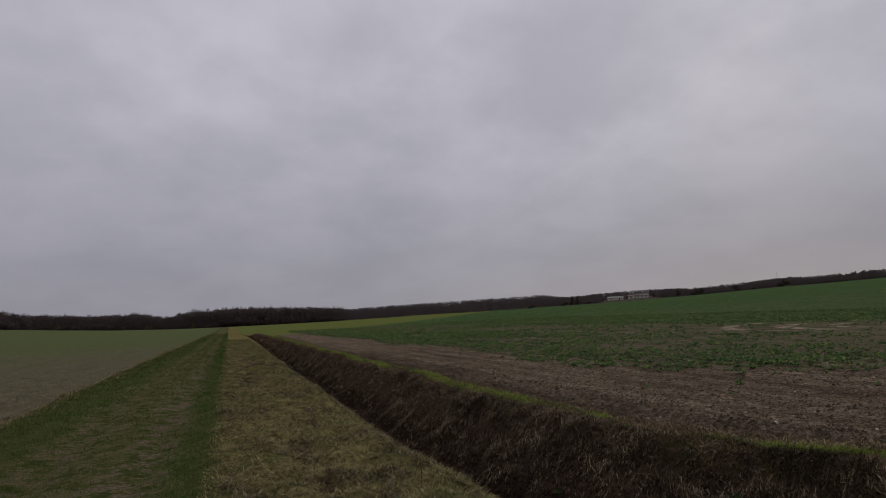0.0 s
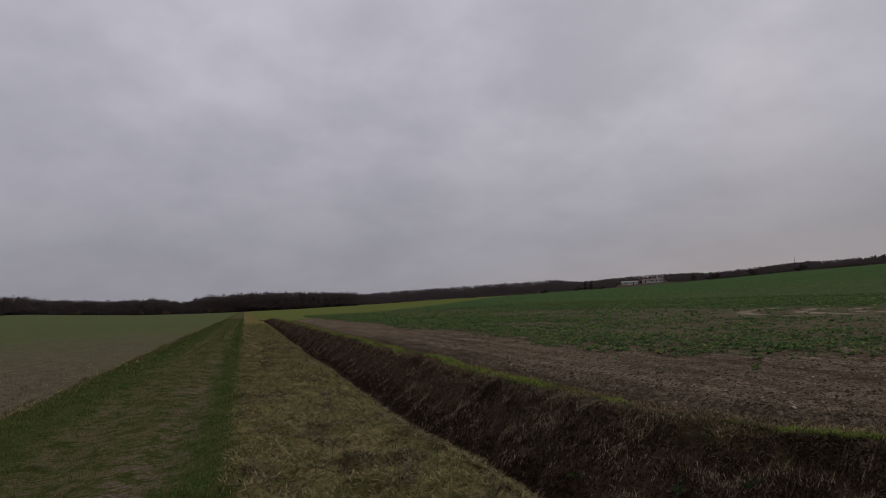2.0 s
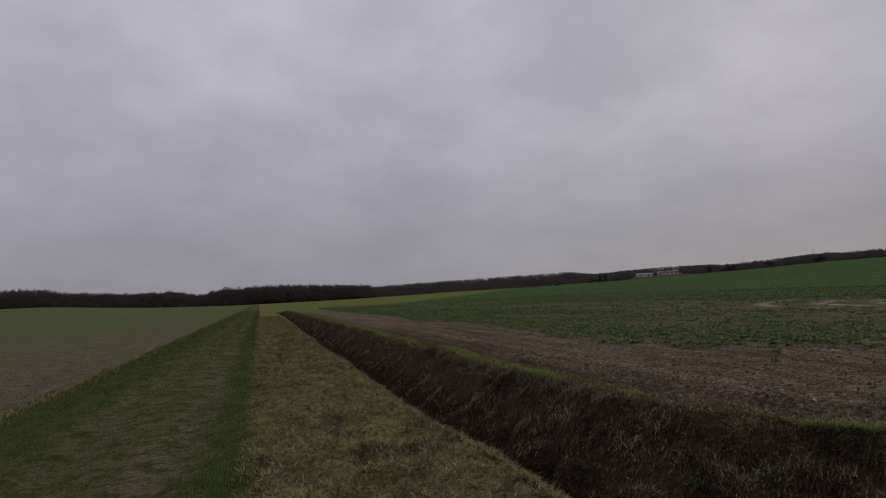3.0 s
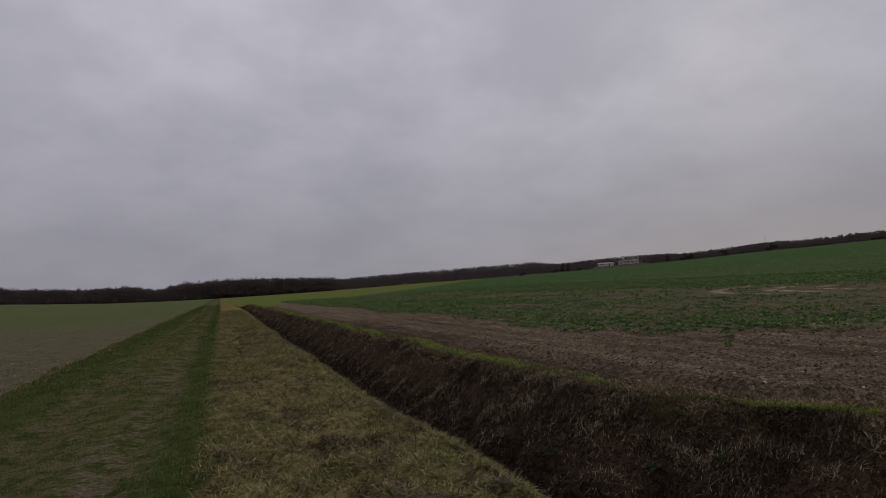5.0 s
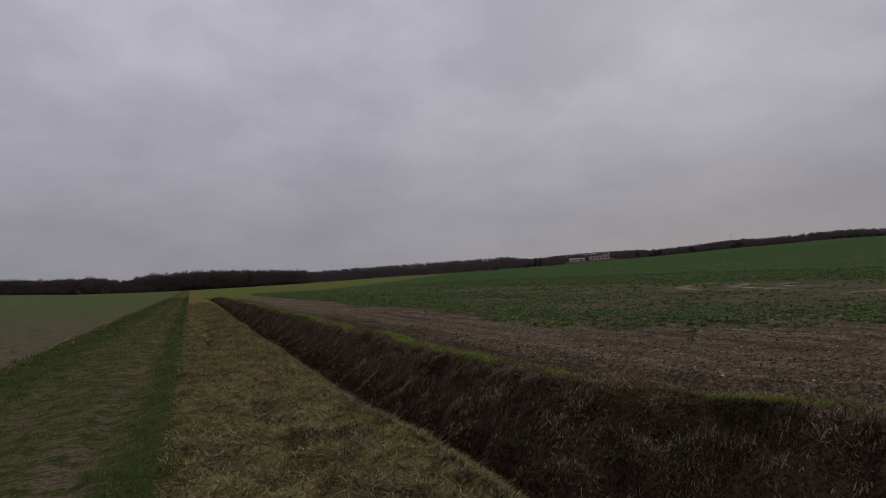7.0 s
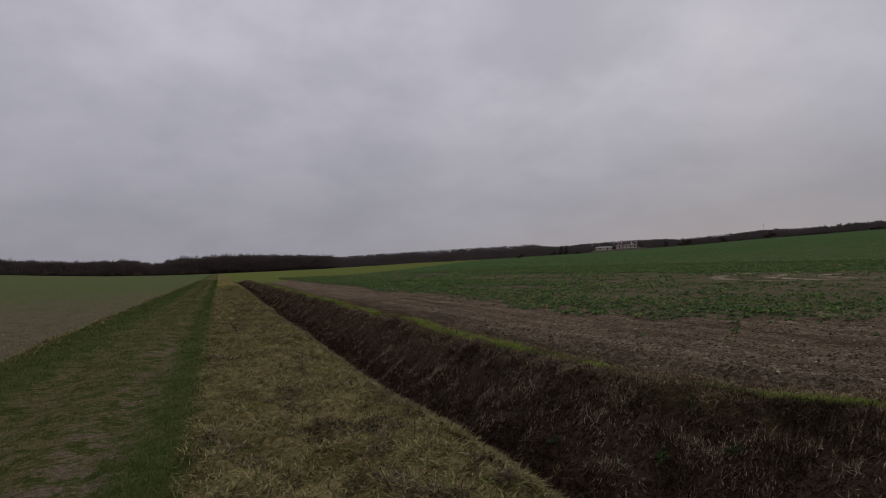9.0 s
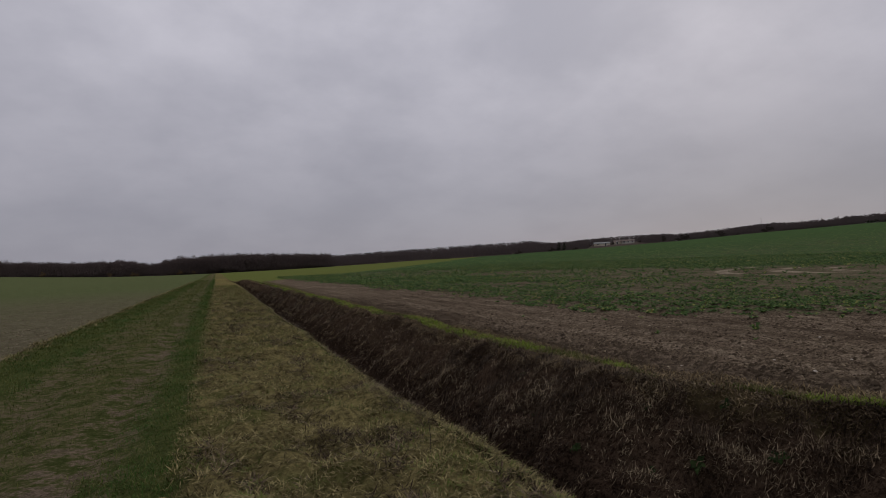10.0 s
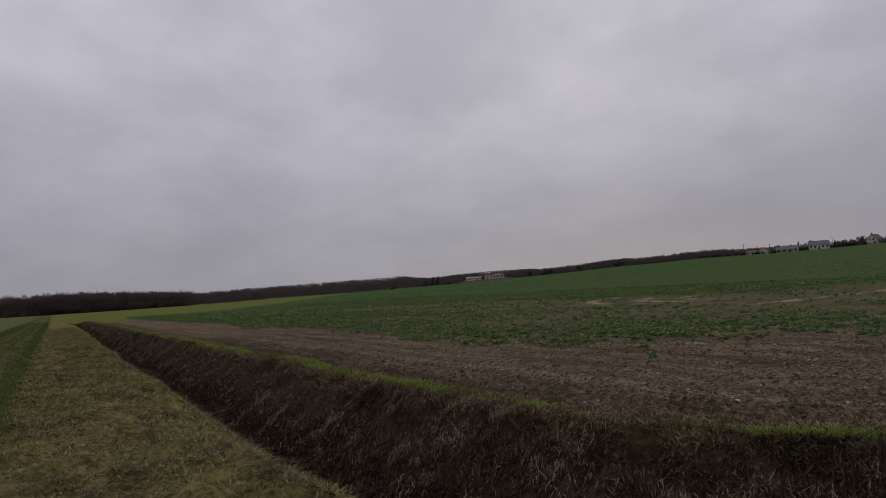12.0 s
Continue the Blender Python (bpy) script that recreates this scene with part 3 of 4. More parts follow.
for name, n, reach, y1, length, width, label in (
    ("bank_stalks", 85000, 4.75, 60, (0.05, 0.15), (0.007, 0.014), "dead brown stalks matted over the ditch bank"),
    ("bank_chaff", 95000, 4.78, 11, (0.04, 0.10), (0.007, 0.013), "short broken brown stalks on the ditch bank"),
):
    x, y = thick(n, 3.1, reach, 2.6, y1, 1.4 if y1 > 20 else 0.6)
    tuft = 0.5 * vnoise(x * 3.2, y * 2.6, 61) + 0.5 * vnoise(x * 9, y * 8, 62)
    keep = rng.random(len(x)) < (0.1 + 1.2 * step(0.36, 0.6, tuft)) * (0.3 + 0.7 * step(3.4, 4.3, x))
    x, y = x[keep], y[keep]
    a = rng.uniform(0, 360, len(x))
    grow(name, x + ditch_shift(y) + lip_shift(y) * step(3.2, 4.4, x), y, length, width, slope_tilt(a, x), (-25, 30), STALK, label, "dead grass", az=a, mat_depth=0.045)
x, y = thick(44000, 4.4, 5.25, 2.6, 40, 1.3)
grow("lip_thatch", x + ditch_shift(y) + lip_shift(y), y, (0.03, 0.11), (0.006, 0.012), (35, 98), (-10, 40), THATCH, "dry brown thatch along the ditch's far lip", "dead grass", mat_depth=0.02)
y = 10 + 90 * rng.random(26000) ** 1.5
x = rng.uniform(3.5, 5.1, len(y)) + ditch_shift(y)
grow("far_bank_thatch", x, y, (0.04, 0.13), (0.004, 0.008), (35, 110), (-10, 30), THATCH, "pale dry thatch over the ditch bank further along", "dead grass", mat_depth=0.03)
x, y = thick(14000, 2.2, 3.4, 2.6, 50, 1.4)
grow("ditch_litter", x + ditch_shift(y), y, (0.08, 0.3), (0.003, 0.007), (75, 110), (-10, 15), STALK, "dark wet stalks lying in the ditch", "dead grass")
# grass on the far lip, in bright tufts
x, y = thick(90000, 4.5, 5.25, 2.6, 80, 1.5)
lump = 0.55 * vnoise(y * 0.5, x * 0.9, 31) + 0.45 * vnoise(y * 2.0, x * 3.0, 32)
lump = lump + 0.32 * step(7.5, 9.5, y) * step(80, 35, y) + 0.24 * step(5.0, 4.2, y) + 0.13 * step(4.2, 5.0, y) * step(9.5, 7.5, y)
keep = (lump > 0.52) & (np.abs(x - 4.88 - 0.07 * np.sin(y)) < (0.06 + 0.22 * (lump - 0.3)) * (1 - 0.5 * step(7.5, 5.5, y)))
x, y, lump = x[keep] + ditch_shift(y[keep]) + lip_shift(y[keep]), y[keep], lump[keep]
hot = lump > 0.68
grow("lip_grass", x[~hot], y[~hot], (0.05, 0.12), (0.005, 0.009), (5, 70), (10, 50), TURF, "thin green grass along the ditch's far lip", "grass")
grow("bright_lip_grass", x[hot], y[hot], (0.05, 0.11), (0.005, 0.009), (5, 65), (10, 50), BRIGHT, "bright green tufts along the ditch's far lip", "grass")
# drilled cereal on the left field
n = 32000
y = 11 + 140 * rng.random(n) ** 1.9
x = -4.2 - (y * 0.55 + 2) * rng.random(n)
x = np.round(x / 0.14) * 0.14 + rng.normal(0, 0.012, n)
grow("cereal_sprouts", x, y, (0.025, 0.05), (0.003, 0.006), (5, 50), (5, 40), SPROUT, "thin green cereal sprouts in drilled rows", "crop")

# ---------------------------------------------------------------- clods and crop
LUMP = np.array([[1, 0, -0.3], [0.3, 0.9, -0.3], [-0.8, 0.6, -0.3], [-0.8, -0.6, -0.3], [0.3, -0.9, -0.3], [0.1, 0.05, 0.95]], float)
LUMP_F = np.array([[0, 1, 5], [1, 2, 5], [2, 3, 5], [3, 4, 5], [4, 0, 5]])
lumps = [(LUMP * rng.uniform(0.6, 1.25, (6, 1)) + rng.normal(0, 0.14, (6, 3)), LUMP_F) for _ in range(8)]


def clods(name, x, y, size, label, mat=CLOD):
    n = len(x)
    s = size[0] + (size[1] - size[0]) * rng.random(n) ** 3
    P = on_ground(x, y)
    P[:, 2] += s * 0.05
    v, f = scatter(lumps, P, np.stack([s, s * 0.6], 1), rng.uniform(0, 6.28, n), rng.integers(0, 8, n))
    tagged(new(name, raw_mesh(name, v, f, [mat])), label, "soil clods", kind="stuff")


y = 2.0 + 38 * rng.random(46000) ** 1.9
x = 5.1 + lip_shift(y) + 8.0 * rng.random(46000) ** 1.3
clods("soil_clods", x, y, (0.006, 0.034), "brown clods of tilled soil with pale flints")
y = 2.4 + 26 * rng.random(26000) ** 1.7
x = 5.05 + lip_shift(y) + 6.5 * rng.random(26000) ** 2.6
clods("dark_clods", x, y, (0.008, 0.045), "dark brown clods along the edge of tilled soil", DARK_CLOD)
y = 2.6 + 24 * rng.random(6500) ** 1.5
x = 5.15 + lip_shift(y) + np.abs(rng.normal(0, 0.55, len(y)))
clods("ridge_clods", x, y, (0.014, 0.055), "dark lumpy clods along the ditch's far ridge", DARK_CLOD)
y = 11 + 40 * rng.random(13000) ** 1.6
x = -4.1 - (0.5 * y) * rng.random(13000) ** 1.3
clods("field_clods", x, y, (0.01, 0.045), "grey-brown clods on the drilled field")


def rosette(leaves, seed):
    """A leafy crop plant: lobed leaves arching out of a short stem."""
    r = np.random.default_rng(seed)
    vs, fs = [], []
    for k in range(leaves):
        a = k * 2.4 + r.uniform(-0.4, 0.4)
        L, wd, up = r.uniform(0.5, 1.1), r.uniform(0.15, 0.27), r.uniform(0.35, 1.15)
        out, sd = np.array([math.cos(a), math.sin(a), 0]), np.array([-math.sin(a), math.cos(a), 0])
        p0, p2, p3 = np.array([0, 0, 0.02]), out * L * 0.66 + [0, 0, L * up * 0.75], out * L + [0, 0, L * up * r.uniform(0.3, 0.65)]
        b = len(vs)
        vs += [p0, p2 - sd * wd, p2 + sd * wd, p3]
        fs += [[b, b + 2, b + 1], [b + 1, b + 2, b + 3]]
    return np.array(vs), np.array(fs)


plants = [rosette(7 + k % 3, k) for k in range(10)]


def crop_density(x, y):
    edge = step(8.9, 11.2, x - 3.4 * step(13, 6, y) + 2.2 * (vnoise(x * 0.35, y * 0.3, 41) - 0.5) + 1.2 * (vnoise(x * 1.4, y * 1.2, 48) - 0.5) - 0.2) * step(118, 70, y)
    patch = step(0.28, 0.62, 0.6 * vnoise(x * 0.28, y * 0.22, 42) + 0.4 * vnoise(x * 0.9, y * 0.7, 43))
    strip = 1 - 0.8 * step(18, 21, x) * step(34, 30, x - 20 * step(26, 8, y)) * (0.5 + 0.6 * vnoise(x * 0.15, y * 0.1, 44))
    first = np.exp(-((x - 3.0 * step(13, 6, y) - 11.6) / 1.6) ** 2) * (0.4 + 0.8 * vnoise(x * 0.4, y * 0.3, 45))
    marks = 1 - 0.9 * sum(np.exp(-((np.hypot(x - cx, y - cy) - rad) / 0.8) ** 2) * (x < cx + 1) * (y > cy - 1) for cx, cy, rad, half in TURNS)
    clump = 0.5 + step(0.3, 0.55, 0.5 * vnoise(x * 1.3, y * 1.1, 46) + 0.5 * vnoise(x * 2.9, y * 2.4, 47))
    return edge * np.clip(marks, 0, 1) * np.clip((0.15 + patch) * strip * 0.85 + first, 0, 1) * np.clip(clump, 0, 1)


n = 80000
y = 1 + 115 * rng.random(n) ** 1.75
x = 8.8 + 48 * rng.random(n) ** 1.45
x = np.round(x / 0.45) * 0.45 + rng.normal(0, 0.1, n)
keep = rng.random(n) < crop_density(x, y)
x, y = x[keep], y[keep]
n = len(x)
s = rng.uniform(0.06, 0.165, n) * np.clip(np.hypot(x, y) / 26, 1, 1.8)
v, f = scatter(plants, on_ground(x, y), np.stack([s, s * 0.75], 1), rng.uniform(0, 6.28, n), rng.integers(0, 10, n))
tagged(new("rape_crop", raw_mesh("rape_crop", v, f, [LEAF])), "patchy rows of low leafy dark green crop plants", "crop", kind="stuff")
# the same crop further off
n = 48000
r, a = 40 + 200 * rng.random(n) ** 1.5, np.radians(rng.uniform(8, 82, n))
x, y = r * np.sin(a), r * np.cos(a)
keep = (x > 10) & (rng.random(n) < step(0.15, 0.5, 0.5 * vnoise(x * 0.12, y * 0.09, 51) + 0.5 * vnoise(x * 0.5, y * 0.4, 52))) & (rng.random(n) < np.maximum(step(29, 36, x - 20 * step(26, 8, y)), step(65, 130, y) * step(8, 24, x))) & (y < 64 + 1.74 * x)
x, y, r = x[keep], y[keep], r[keep]
n = len(x)
small = [rosette(3, 60 + k) for k in range(6)]
s = rng.uniform(0.13, 0.26, n) * np.clip(r / 80, 0.8, 1.6)
v, f = scatter(small, on_ground(x, y), np.stack([s, s * 0.5], 1), rng.uniform(0, 6.28, n), rng.integers(0, 6, n))
tagged(new("far_crop", raw_mesh("far_crop", v, f, [LEAF])), "low green crop covering the distant slope", "crop", kind="stuff")

# ---------------------------------------------------------------- woods
def bare_tree(seed, twigs=190, spread_r=0.28, low=0.18, width=0.017, limbs=9, reach=1.0):
    """A leafless tree, one unit high: trunk, limbs and a crown of twigs."""
    r = np.random.default_rng(seed)
    vs, fs = [], []

    def cone(a, b, ra, rb, k=4):
        a, b = np.array(a, float), np.array(b, float)
        ax = (b - a) / np.linalg.norm(b - a)
        u = np.cross(ax, [0.3, 0.9, 0.1])
        u /= np.linalg.norm(u)
        q = np.cross(ax, u)
        s = len(vs)
        for c, rad in ((a, ra), (b, rb)):
            for i in range(k):
                t = 2 * math.pi * i / k
                vs.append(c + rad * (math.cos(t) * u + math.sin(t) * q))
        for i in range(k):
            j = (i + 1) % k
            fs.append([s + i, s + j, s + k + j])
            fs.append([s + i, s + k + j, s + k + i])

    top = np.array([r.normal(0, 0.03), r.normal(0, 0.03), 0.72])
    cone((0, 0, -0.06), top * [1, 1, 0.55], 0.022, 0.014, 5)
    cone(top * [1, 1, 0.55], top, 0.014, 0.005)
    tips = [top]
    for k in range(limbs):
        h = r.uniform(low + 0.05, 0.66) if low > 0.1 else r.uniform(0.0, 0.45)
        a = k * 2.4 + r.uniform(-0.5, 0.5)
        base = np.array([0, 0, h])
        ln = spread_r * r.uniform(0.6, 1.0)
        end = base + [math.cos(a) * ln, math.sin(a) * ln, r.uniform(0.1, 0.28)]
        cone(base, end, 0.009, 0.003, 3)
        tips += [end, (base + end) / 2]
    for k in range(twigs):
        p = tips[r.integers(len(tips))] + r.normal(0, 0.05, 3)
        o = np.array([r.normal(0, 0.7), r.normal(0, 0.7), r.uniform(0.0, 1.9)])
        o *= reach * r.uniform(0.08, 0.2) / np.linalg.norm(o)
        e = p + o
        e[2] = min(e[2], 1.0 if low > 0.1 else r.uniform(0.78, 0.92))
        sd = np.cross(o, r.normal(0, 1, 3))
        sd *= width * r.uniform(0.4, 1) / np.linalg.norm(sd)
        s = len(vs)
        vs += [p - sd, p + sd, e]
        fs.append([s, s + 1, s + 2])
    return np.array(vs), np.array(fs)


forest = [bare_tree(100 + k, width=0.022, reach=0.7) for k in range(8)]
thicket = [bare_tree(200 + k, 85, 0.5, 0.0, 0.045, 4) for k in range(4)]
far_trees = [bare_tree(400 + k, 64, 0.6, 0.02, 0.07, 3, 0.75) for k in range(6)]


def wood(name, az0, az1, r0, r1, count, tall, mat, kinds, label, envelope=None, clear=False):
    az = rng.uniform(az0, az1, count)
    r = rng.uniform(r0, r1, count)
    if clear:  # room for the farm and the village
        ok = ~((az > 36.2) & (az < 41.2) & (r < 505)) & ~((az > 61) & (r < 460))
        az, r, count = az[ok], r[ok], int(ok.sum())
    az = np.radians(az)
    x, y = r * np.sin(az), r * np.cos(az)
    P = on_ground(x, y)
    h = rng.uniform(*tall, count)
    if envelope is not None:
        h = h * envelope(np.degrees(az))
    v, f = scatter(kinds, P, np.stack([h * rng.uniform(0.8, 1.15, count), h], 1), rng.uniform(0, 6.28, count), rng.integers(0, len(kinds), count))
    return tagged(new(name, raw_mesh(name, v, f, [mat])), label, "woodland", kind="stuff")


def left_tops(az):
    rise = np.interp(az, [-60, -17.2, -15.8, -12.7, -10.3, -7.7, -5.5, -3.6, 0, 3.8, 8.1, 10.5], [1.5, 1.54, 1.27, 1.28, 1.30, 1.55, 1.13, 1.6, 1.85, 1.75, 1.45, 1.25])
    return rise / 1.5


wood("bare_woodland", -34, 10.6, 428, 490, 1000, (9.5, 12.6), TWIG, forest, "dark leafless woodland along the field's end", left_tops)
wood("woodland_edge", -34, 10.8, 424, 455, 1300, (4.0, 9.0), TWIG, thicket, "dense dark undergrowth along the wood's foot", left_tops)
wood("hill_woodland", 10, 80, 432, 585, 3300, (6.0, 6.8), TWIG_HAZED, far_trees, "leafless woodland over the distant hills", clear=True)


wood("hill_edge", 10, 62, 423, 436, 900, (2.2, 4.0), TWIG_HAZED, thicket, "low brown scrub along the foot of the hills", clear=True)


# ---------------------------------------------------------------- single trees and bushes
def tree(name, az, r, tall, wide, kind, mat, label, category="tree"):
    tv, tf = kind
    px, py, pz = place(az, r)
    root = tagged(new(name), label, category)
    root.location = (px, py, pz)
    v = tv * [tall * wide, tall * wide, tall]
    trunk_faces = tf[: (5 + 4) * 2 + 9 * 6]
    crown_faces = tf[(5 + 4) * 2 + 9 * 6:]
    for nm, fc, mm in (("trunk", trunk_faces, BARK), ("crown", crown_faces, mat)):
        used, invx = np.unique(fc, return_inverse=True)
        ob = new(nm, raw_mesh(nm, v[used], invx.reshape(-1, 3), [mm]))
        ob.parent = root
    return root


def fir(seed, tiers=11):
    """A conifer, one unit high: tapered trunk and drooping tiers of boughs."""
    r = np.random.default_rng(seed)
    tv, tf = bare_tree(seed, 0, 0.05)
    vs, fs = list(tv), [list(q) for q in tf]
    for k in range(tiers):
        z = 0.1 + 0.86 * k / tiers
        rad = 0.24 * (1 - k / tiers) + 0.03
        for i in range(14):
            a = r.uniform(0, 6.28)
            q = rad * r.uniform(0.6, 1.1)
            s = len(vs)
            b = a + 0.25
            vs += [np.array([0, 0, z + 0.11]), np.array([q * math.cos(a), q * math.sin(a), z - 0.03]), np.array([q * math.cos(b), q * math.sin(b), z - 0.01])]
            fs.append([s, s + 1, s + 2])
    return np.array(vs), np.array(fs)


bushy = bare_tree(301, 480, 0.5, 0.0, 0.05)
round_top = bare_tree(302, 420, 0.42, 0.1, 0.03)
tall_thin = bare_tree(303, 260, 0.2, 0.05, 0.035)
FIR = fir(304)
tree("bush", 29.35, 400, 3.4, 1.5, bushy, TWIG_DARK, "dark leafless bush on the field's crest", "bush")
tree("bush", 32.6, 405, 3.6, 1.4, bushy, TWIG_DARK, "dark leafless bush on the field's crest", "bush")
tree("fir_tree", 33.4, 408, 6.8, 1.6, FIR, NEEDLE, "dark conifer on the field's crest")
tree("fir_tree", 33.9, 408, 6.0, 1.6, FIR, NEEDLE, "dark conifer on the field's crest")
tree("bush", 34.9, 405, 2.6, 1.6, bushy, TWIG_DARK, "dark leafless bush on the field's crest", "bush")
tree("bare_tree", 43.1, 405, 5.4, 1.3, tall_thin, TWIG_DARK, "small leafless tree on the field's crest")
tree("bush", 44.6, 405, 4.6, 1.7, bushy, TWIG_DARK, "spreading leafless bush on the field's crest", "bush")
tree("bare_tree", 45.1, 405, 5.6, 1.2, tall_thin, TWIG_DARK, "small leafless tree on the field's crest")
tree("bare_tree", 47.9, 405, 4.6, 1.5, round_top, TWIG_DARK, "round-topped leafless tree on the field's crest")
tree("bush", 49.3, 405, 1.6, 1.6, bushy, TWIG_DARK, "low leafless bush on the field's crest", "bush")
tree("bare_tree", 51.6, 405, 5.6, 1.3, bushy, TWIG_DARK, "dark leafless tree on the field's crest")
for k, (az, h) in enumerate([(-8.6, 3.2), (-6.9, 3.6), (-6.5, 2.6), (-3.1, 4.2), (-1.9, 3.0), (-13.4, 4.0)]):
    tree("sapling", az, 421, h, 0.9, bushy if k % 2 else round_top, AUTUMN, "pale rusty sapling at the wood's edge")


# ---------------------------------------------------------------- buildings on the crest
def gable_house(name, az, r, length, depth, eaves, ridge, turn, wall_mat, roof_mat, label, windows=0, doors=0, chimney=0, gable_windows=0):
    px, py, pz = place(az, r)
    root = tagged(new(name), label, "house" if windows or gable_windows else "farm building")
    root.location, root.rotation_euler = (px, py, pz - 0.15), (0, 0, -radians(az) + radians(turn))
    L, D = length / 2, depth / 2
    bm = bmesh.new()
    a = [bm.verts.new(c) for c in ((-L, -D, 0), (L, -D, 0), (L, D, 0), (-L, D, 0), (-L, -D, eaves), (L, -D, eaves), (L, D, eaves), (-L, D, eaves), (-L, 0, ridge - 0.12), (L, 0, ridge - 0.12))]
    for q in ((0, 1, 5, 4), (1, 2, 6, 9, 5), (2, 3, 7, 6), (3, 0, 4, 8, 7), (4, 5, 9, 8), (6, 7, 8, 9), (3, 2, 1, 0)):
        bm.faces.new([a[i] for i in q])
    part("wall", bm, wall_mat, root)
    o = 0.35
    k = (ridge - eaves) / D
    bm = bmesh.new()
    for sgn in (-1, 1):
        lowz = eaves - o * k
        p = [(-L - o, sgn * (D + o), lowz), (L + o, sgn * (D + o), lowz), (L + o, 0, ridge), (-L - o, 0, ridge)]
        b = [bm.verts.new(c) for c in p] + [bm.verts.new((c[0], c[1], c[2] + 0.15)) for c in p]
        for q in ((0, 1, 2, 3), (7, 6, 5, 4), (0, 4, 5, 1), (1, 5, 6, 2), (2, 6, 7, 3), (3, 7, 4, 0)):
            bm.faces.new([b[i] for i in q])
    roof = part("roof", bm, roof_mat, root)
    for c in range(chimney):
        bm = bmesh.new()
        cx = (-L * 0.8, L * 0.8)[c]
        box(bm, (cx - 0.35, -0.3, ridge - 0.5), (cx + 0.35, 0.3, ridge + 0.9))
        box(bm, (cx - 0.42, -0.37, ridge + 0.9), (cx + 0.42, 0.37, ridge + 1.0))
        part("chimney", bm, TILE, roof)

    def window(nm, cx, cz, wd, ht, face="front"):
        fr, pn = bmesh.new(), bmesh.new()
        if face == "front":
            yy = -D
            box(pn, (cx - wd / 2, yy - 0.03, cz - ht / 2), (cx + wd / 2, yy + 0.02, cz + ht / 2))
            for lo, hi in (((cx - wd / 2 - 0.1, yy - 0.07, cz + ht / 2), (cx + wd / 2 + 0.1, yy + 0.02, cz + ht / 2 + 0.1)), ((cx - wd / 2 - 0.15, yy - 0.12, cz - ht / 2 - 0.1), (cx + wd / 2 + 0.15, yy + 0.02, cz - ht / 2)), ((cx - wd / 2 - 0.1, yy - 0.07, cz - ht / 2), (cx - wd / 2, yy + 0.02, cz + ht / 2)), ((cx + wd / 2, yy - 0.07, cz - ht / 2), (cx + wd / 2 + 0.1, yy + 0.02, cz + ht / 2))):
                box(fr, lo, hi)
        else:
            xx = -L
            box(pn, (xx - 0.03, cx - wd / 2, cz - ht / 2), (xx + 0.02, cx + wd / 2, cz + ht / 2))
            box(fr, (xx - 0.12, cx - wd / 2 - 0.15, cz - ht / 2 - 0.1), (xx + 0.02, cx + wd / 2 + 0.15, cz - ht / 2))
            box(fr, (xx - 0.07, cx - wd / 2 - 0.1, cz - ht / 2), (xx + 0.02, cx - wd / 2, cz + ht / 2))
            box(fr, (xx - 0.07, cx + wd / 2, cz - ht / 2), (xx + 0.02, cx + wd / 2 + 0.1, cz + ht / 2))
            box(fr, (xx - 0.07, cx - wd / 2 - 0.1, cz + ht / 2), (xx + 0.02, cx + wd / 2 + 0.1, cz + ht / 2 + 0.1))
        wf = part(nm, fr, WHITE, root)
        part("pane", pn, PANE, wf)

    slots = windows + doors
    for i in range(slots):
        cx = -L + (i + 0.5) * length / slots
        if doors and i == slots // 2:
            window("door", cx, 1.15, 1.0, 2.1)
        else:
            window("window", cx, 1.55, 1.1, 1.4)
    for i in range(gable_windows):
        window("window", (i - (gable_windows - 1) / 2) * 1.8, eaves + 0.2, 0.9, 1.1, "gable")
    return root


gable_house("house", 67.97, 412, 10.2, 7.0, 2.8, 5.2, 2, CREAM, SLATE, "cream single-storey house with a slate roof and dark windows", windows=4, doors=1, chimney=1)
gable_house("long_house", 65.7, 434, 12.5, 6.5, 2.3, 4.3, -4, RENDER, SLATE, "long low pale house under a dark slate roof", windows=3, doors=1, chimney=1)
gable_house("outbuilding", 63.0, 428, 6.0, 4.0, 1.9, 2.9, 6, RENDER, TILE, "small pale outbuilding at the village edge", doors=1)
gable_house("outbuilding", 63.9, 430, 4.5, 5.0, 2.2, 4.2, 70, RENDER, TILE, "small white gabled outbuilding at the village edge", doors=1)
gable_house("gabled_house", 71.75, 418, 6.5, 5.8, 2.6, 5.6, 62, RENDER, TILE, "white house with a steep gable and two windows", windows=2, chimney=1, gable_windows=2)
gable_house("farm_shed", 37.45, 482, 12.0, 7.0, 1.8, 3.0, 3, CREAM, SHEET, "low farm shed with a pale sheet roof", doors=2)
gable_house("farm_shed", 38.95, 488, 5.0, 6.0, 2.0, 3.1, -8, CREAM, TILE, "small farm shed with a brown roof", doors=1)
gable_house("farm_shed", 39.9, 484, 9.5, 6.0, 2.2, 3.2, 4, RENDER, TILE, "white-walled farm building with a low roof", windows=3)

tree("bush", 38.45, 478, 2.6, 1.2, bushy, TWIG_DARK, "leafless bush beside the farm sheds", "bush")
tree("bush", 41.0, 480, 2.8, 1.1, bushy, TWIG_DARK, "leafless bush beside the farm sheds", "bush")
tree("bush", 36.3, 476, 2.6, 1.3, bushy, TWIG_DARK, "leafless bush beside the farm sheds", "bush")
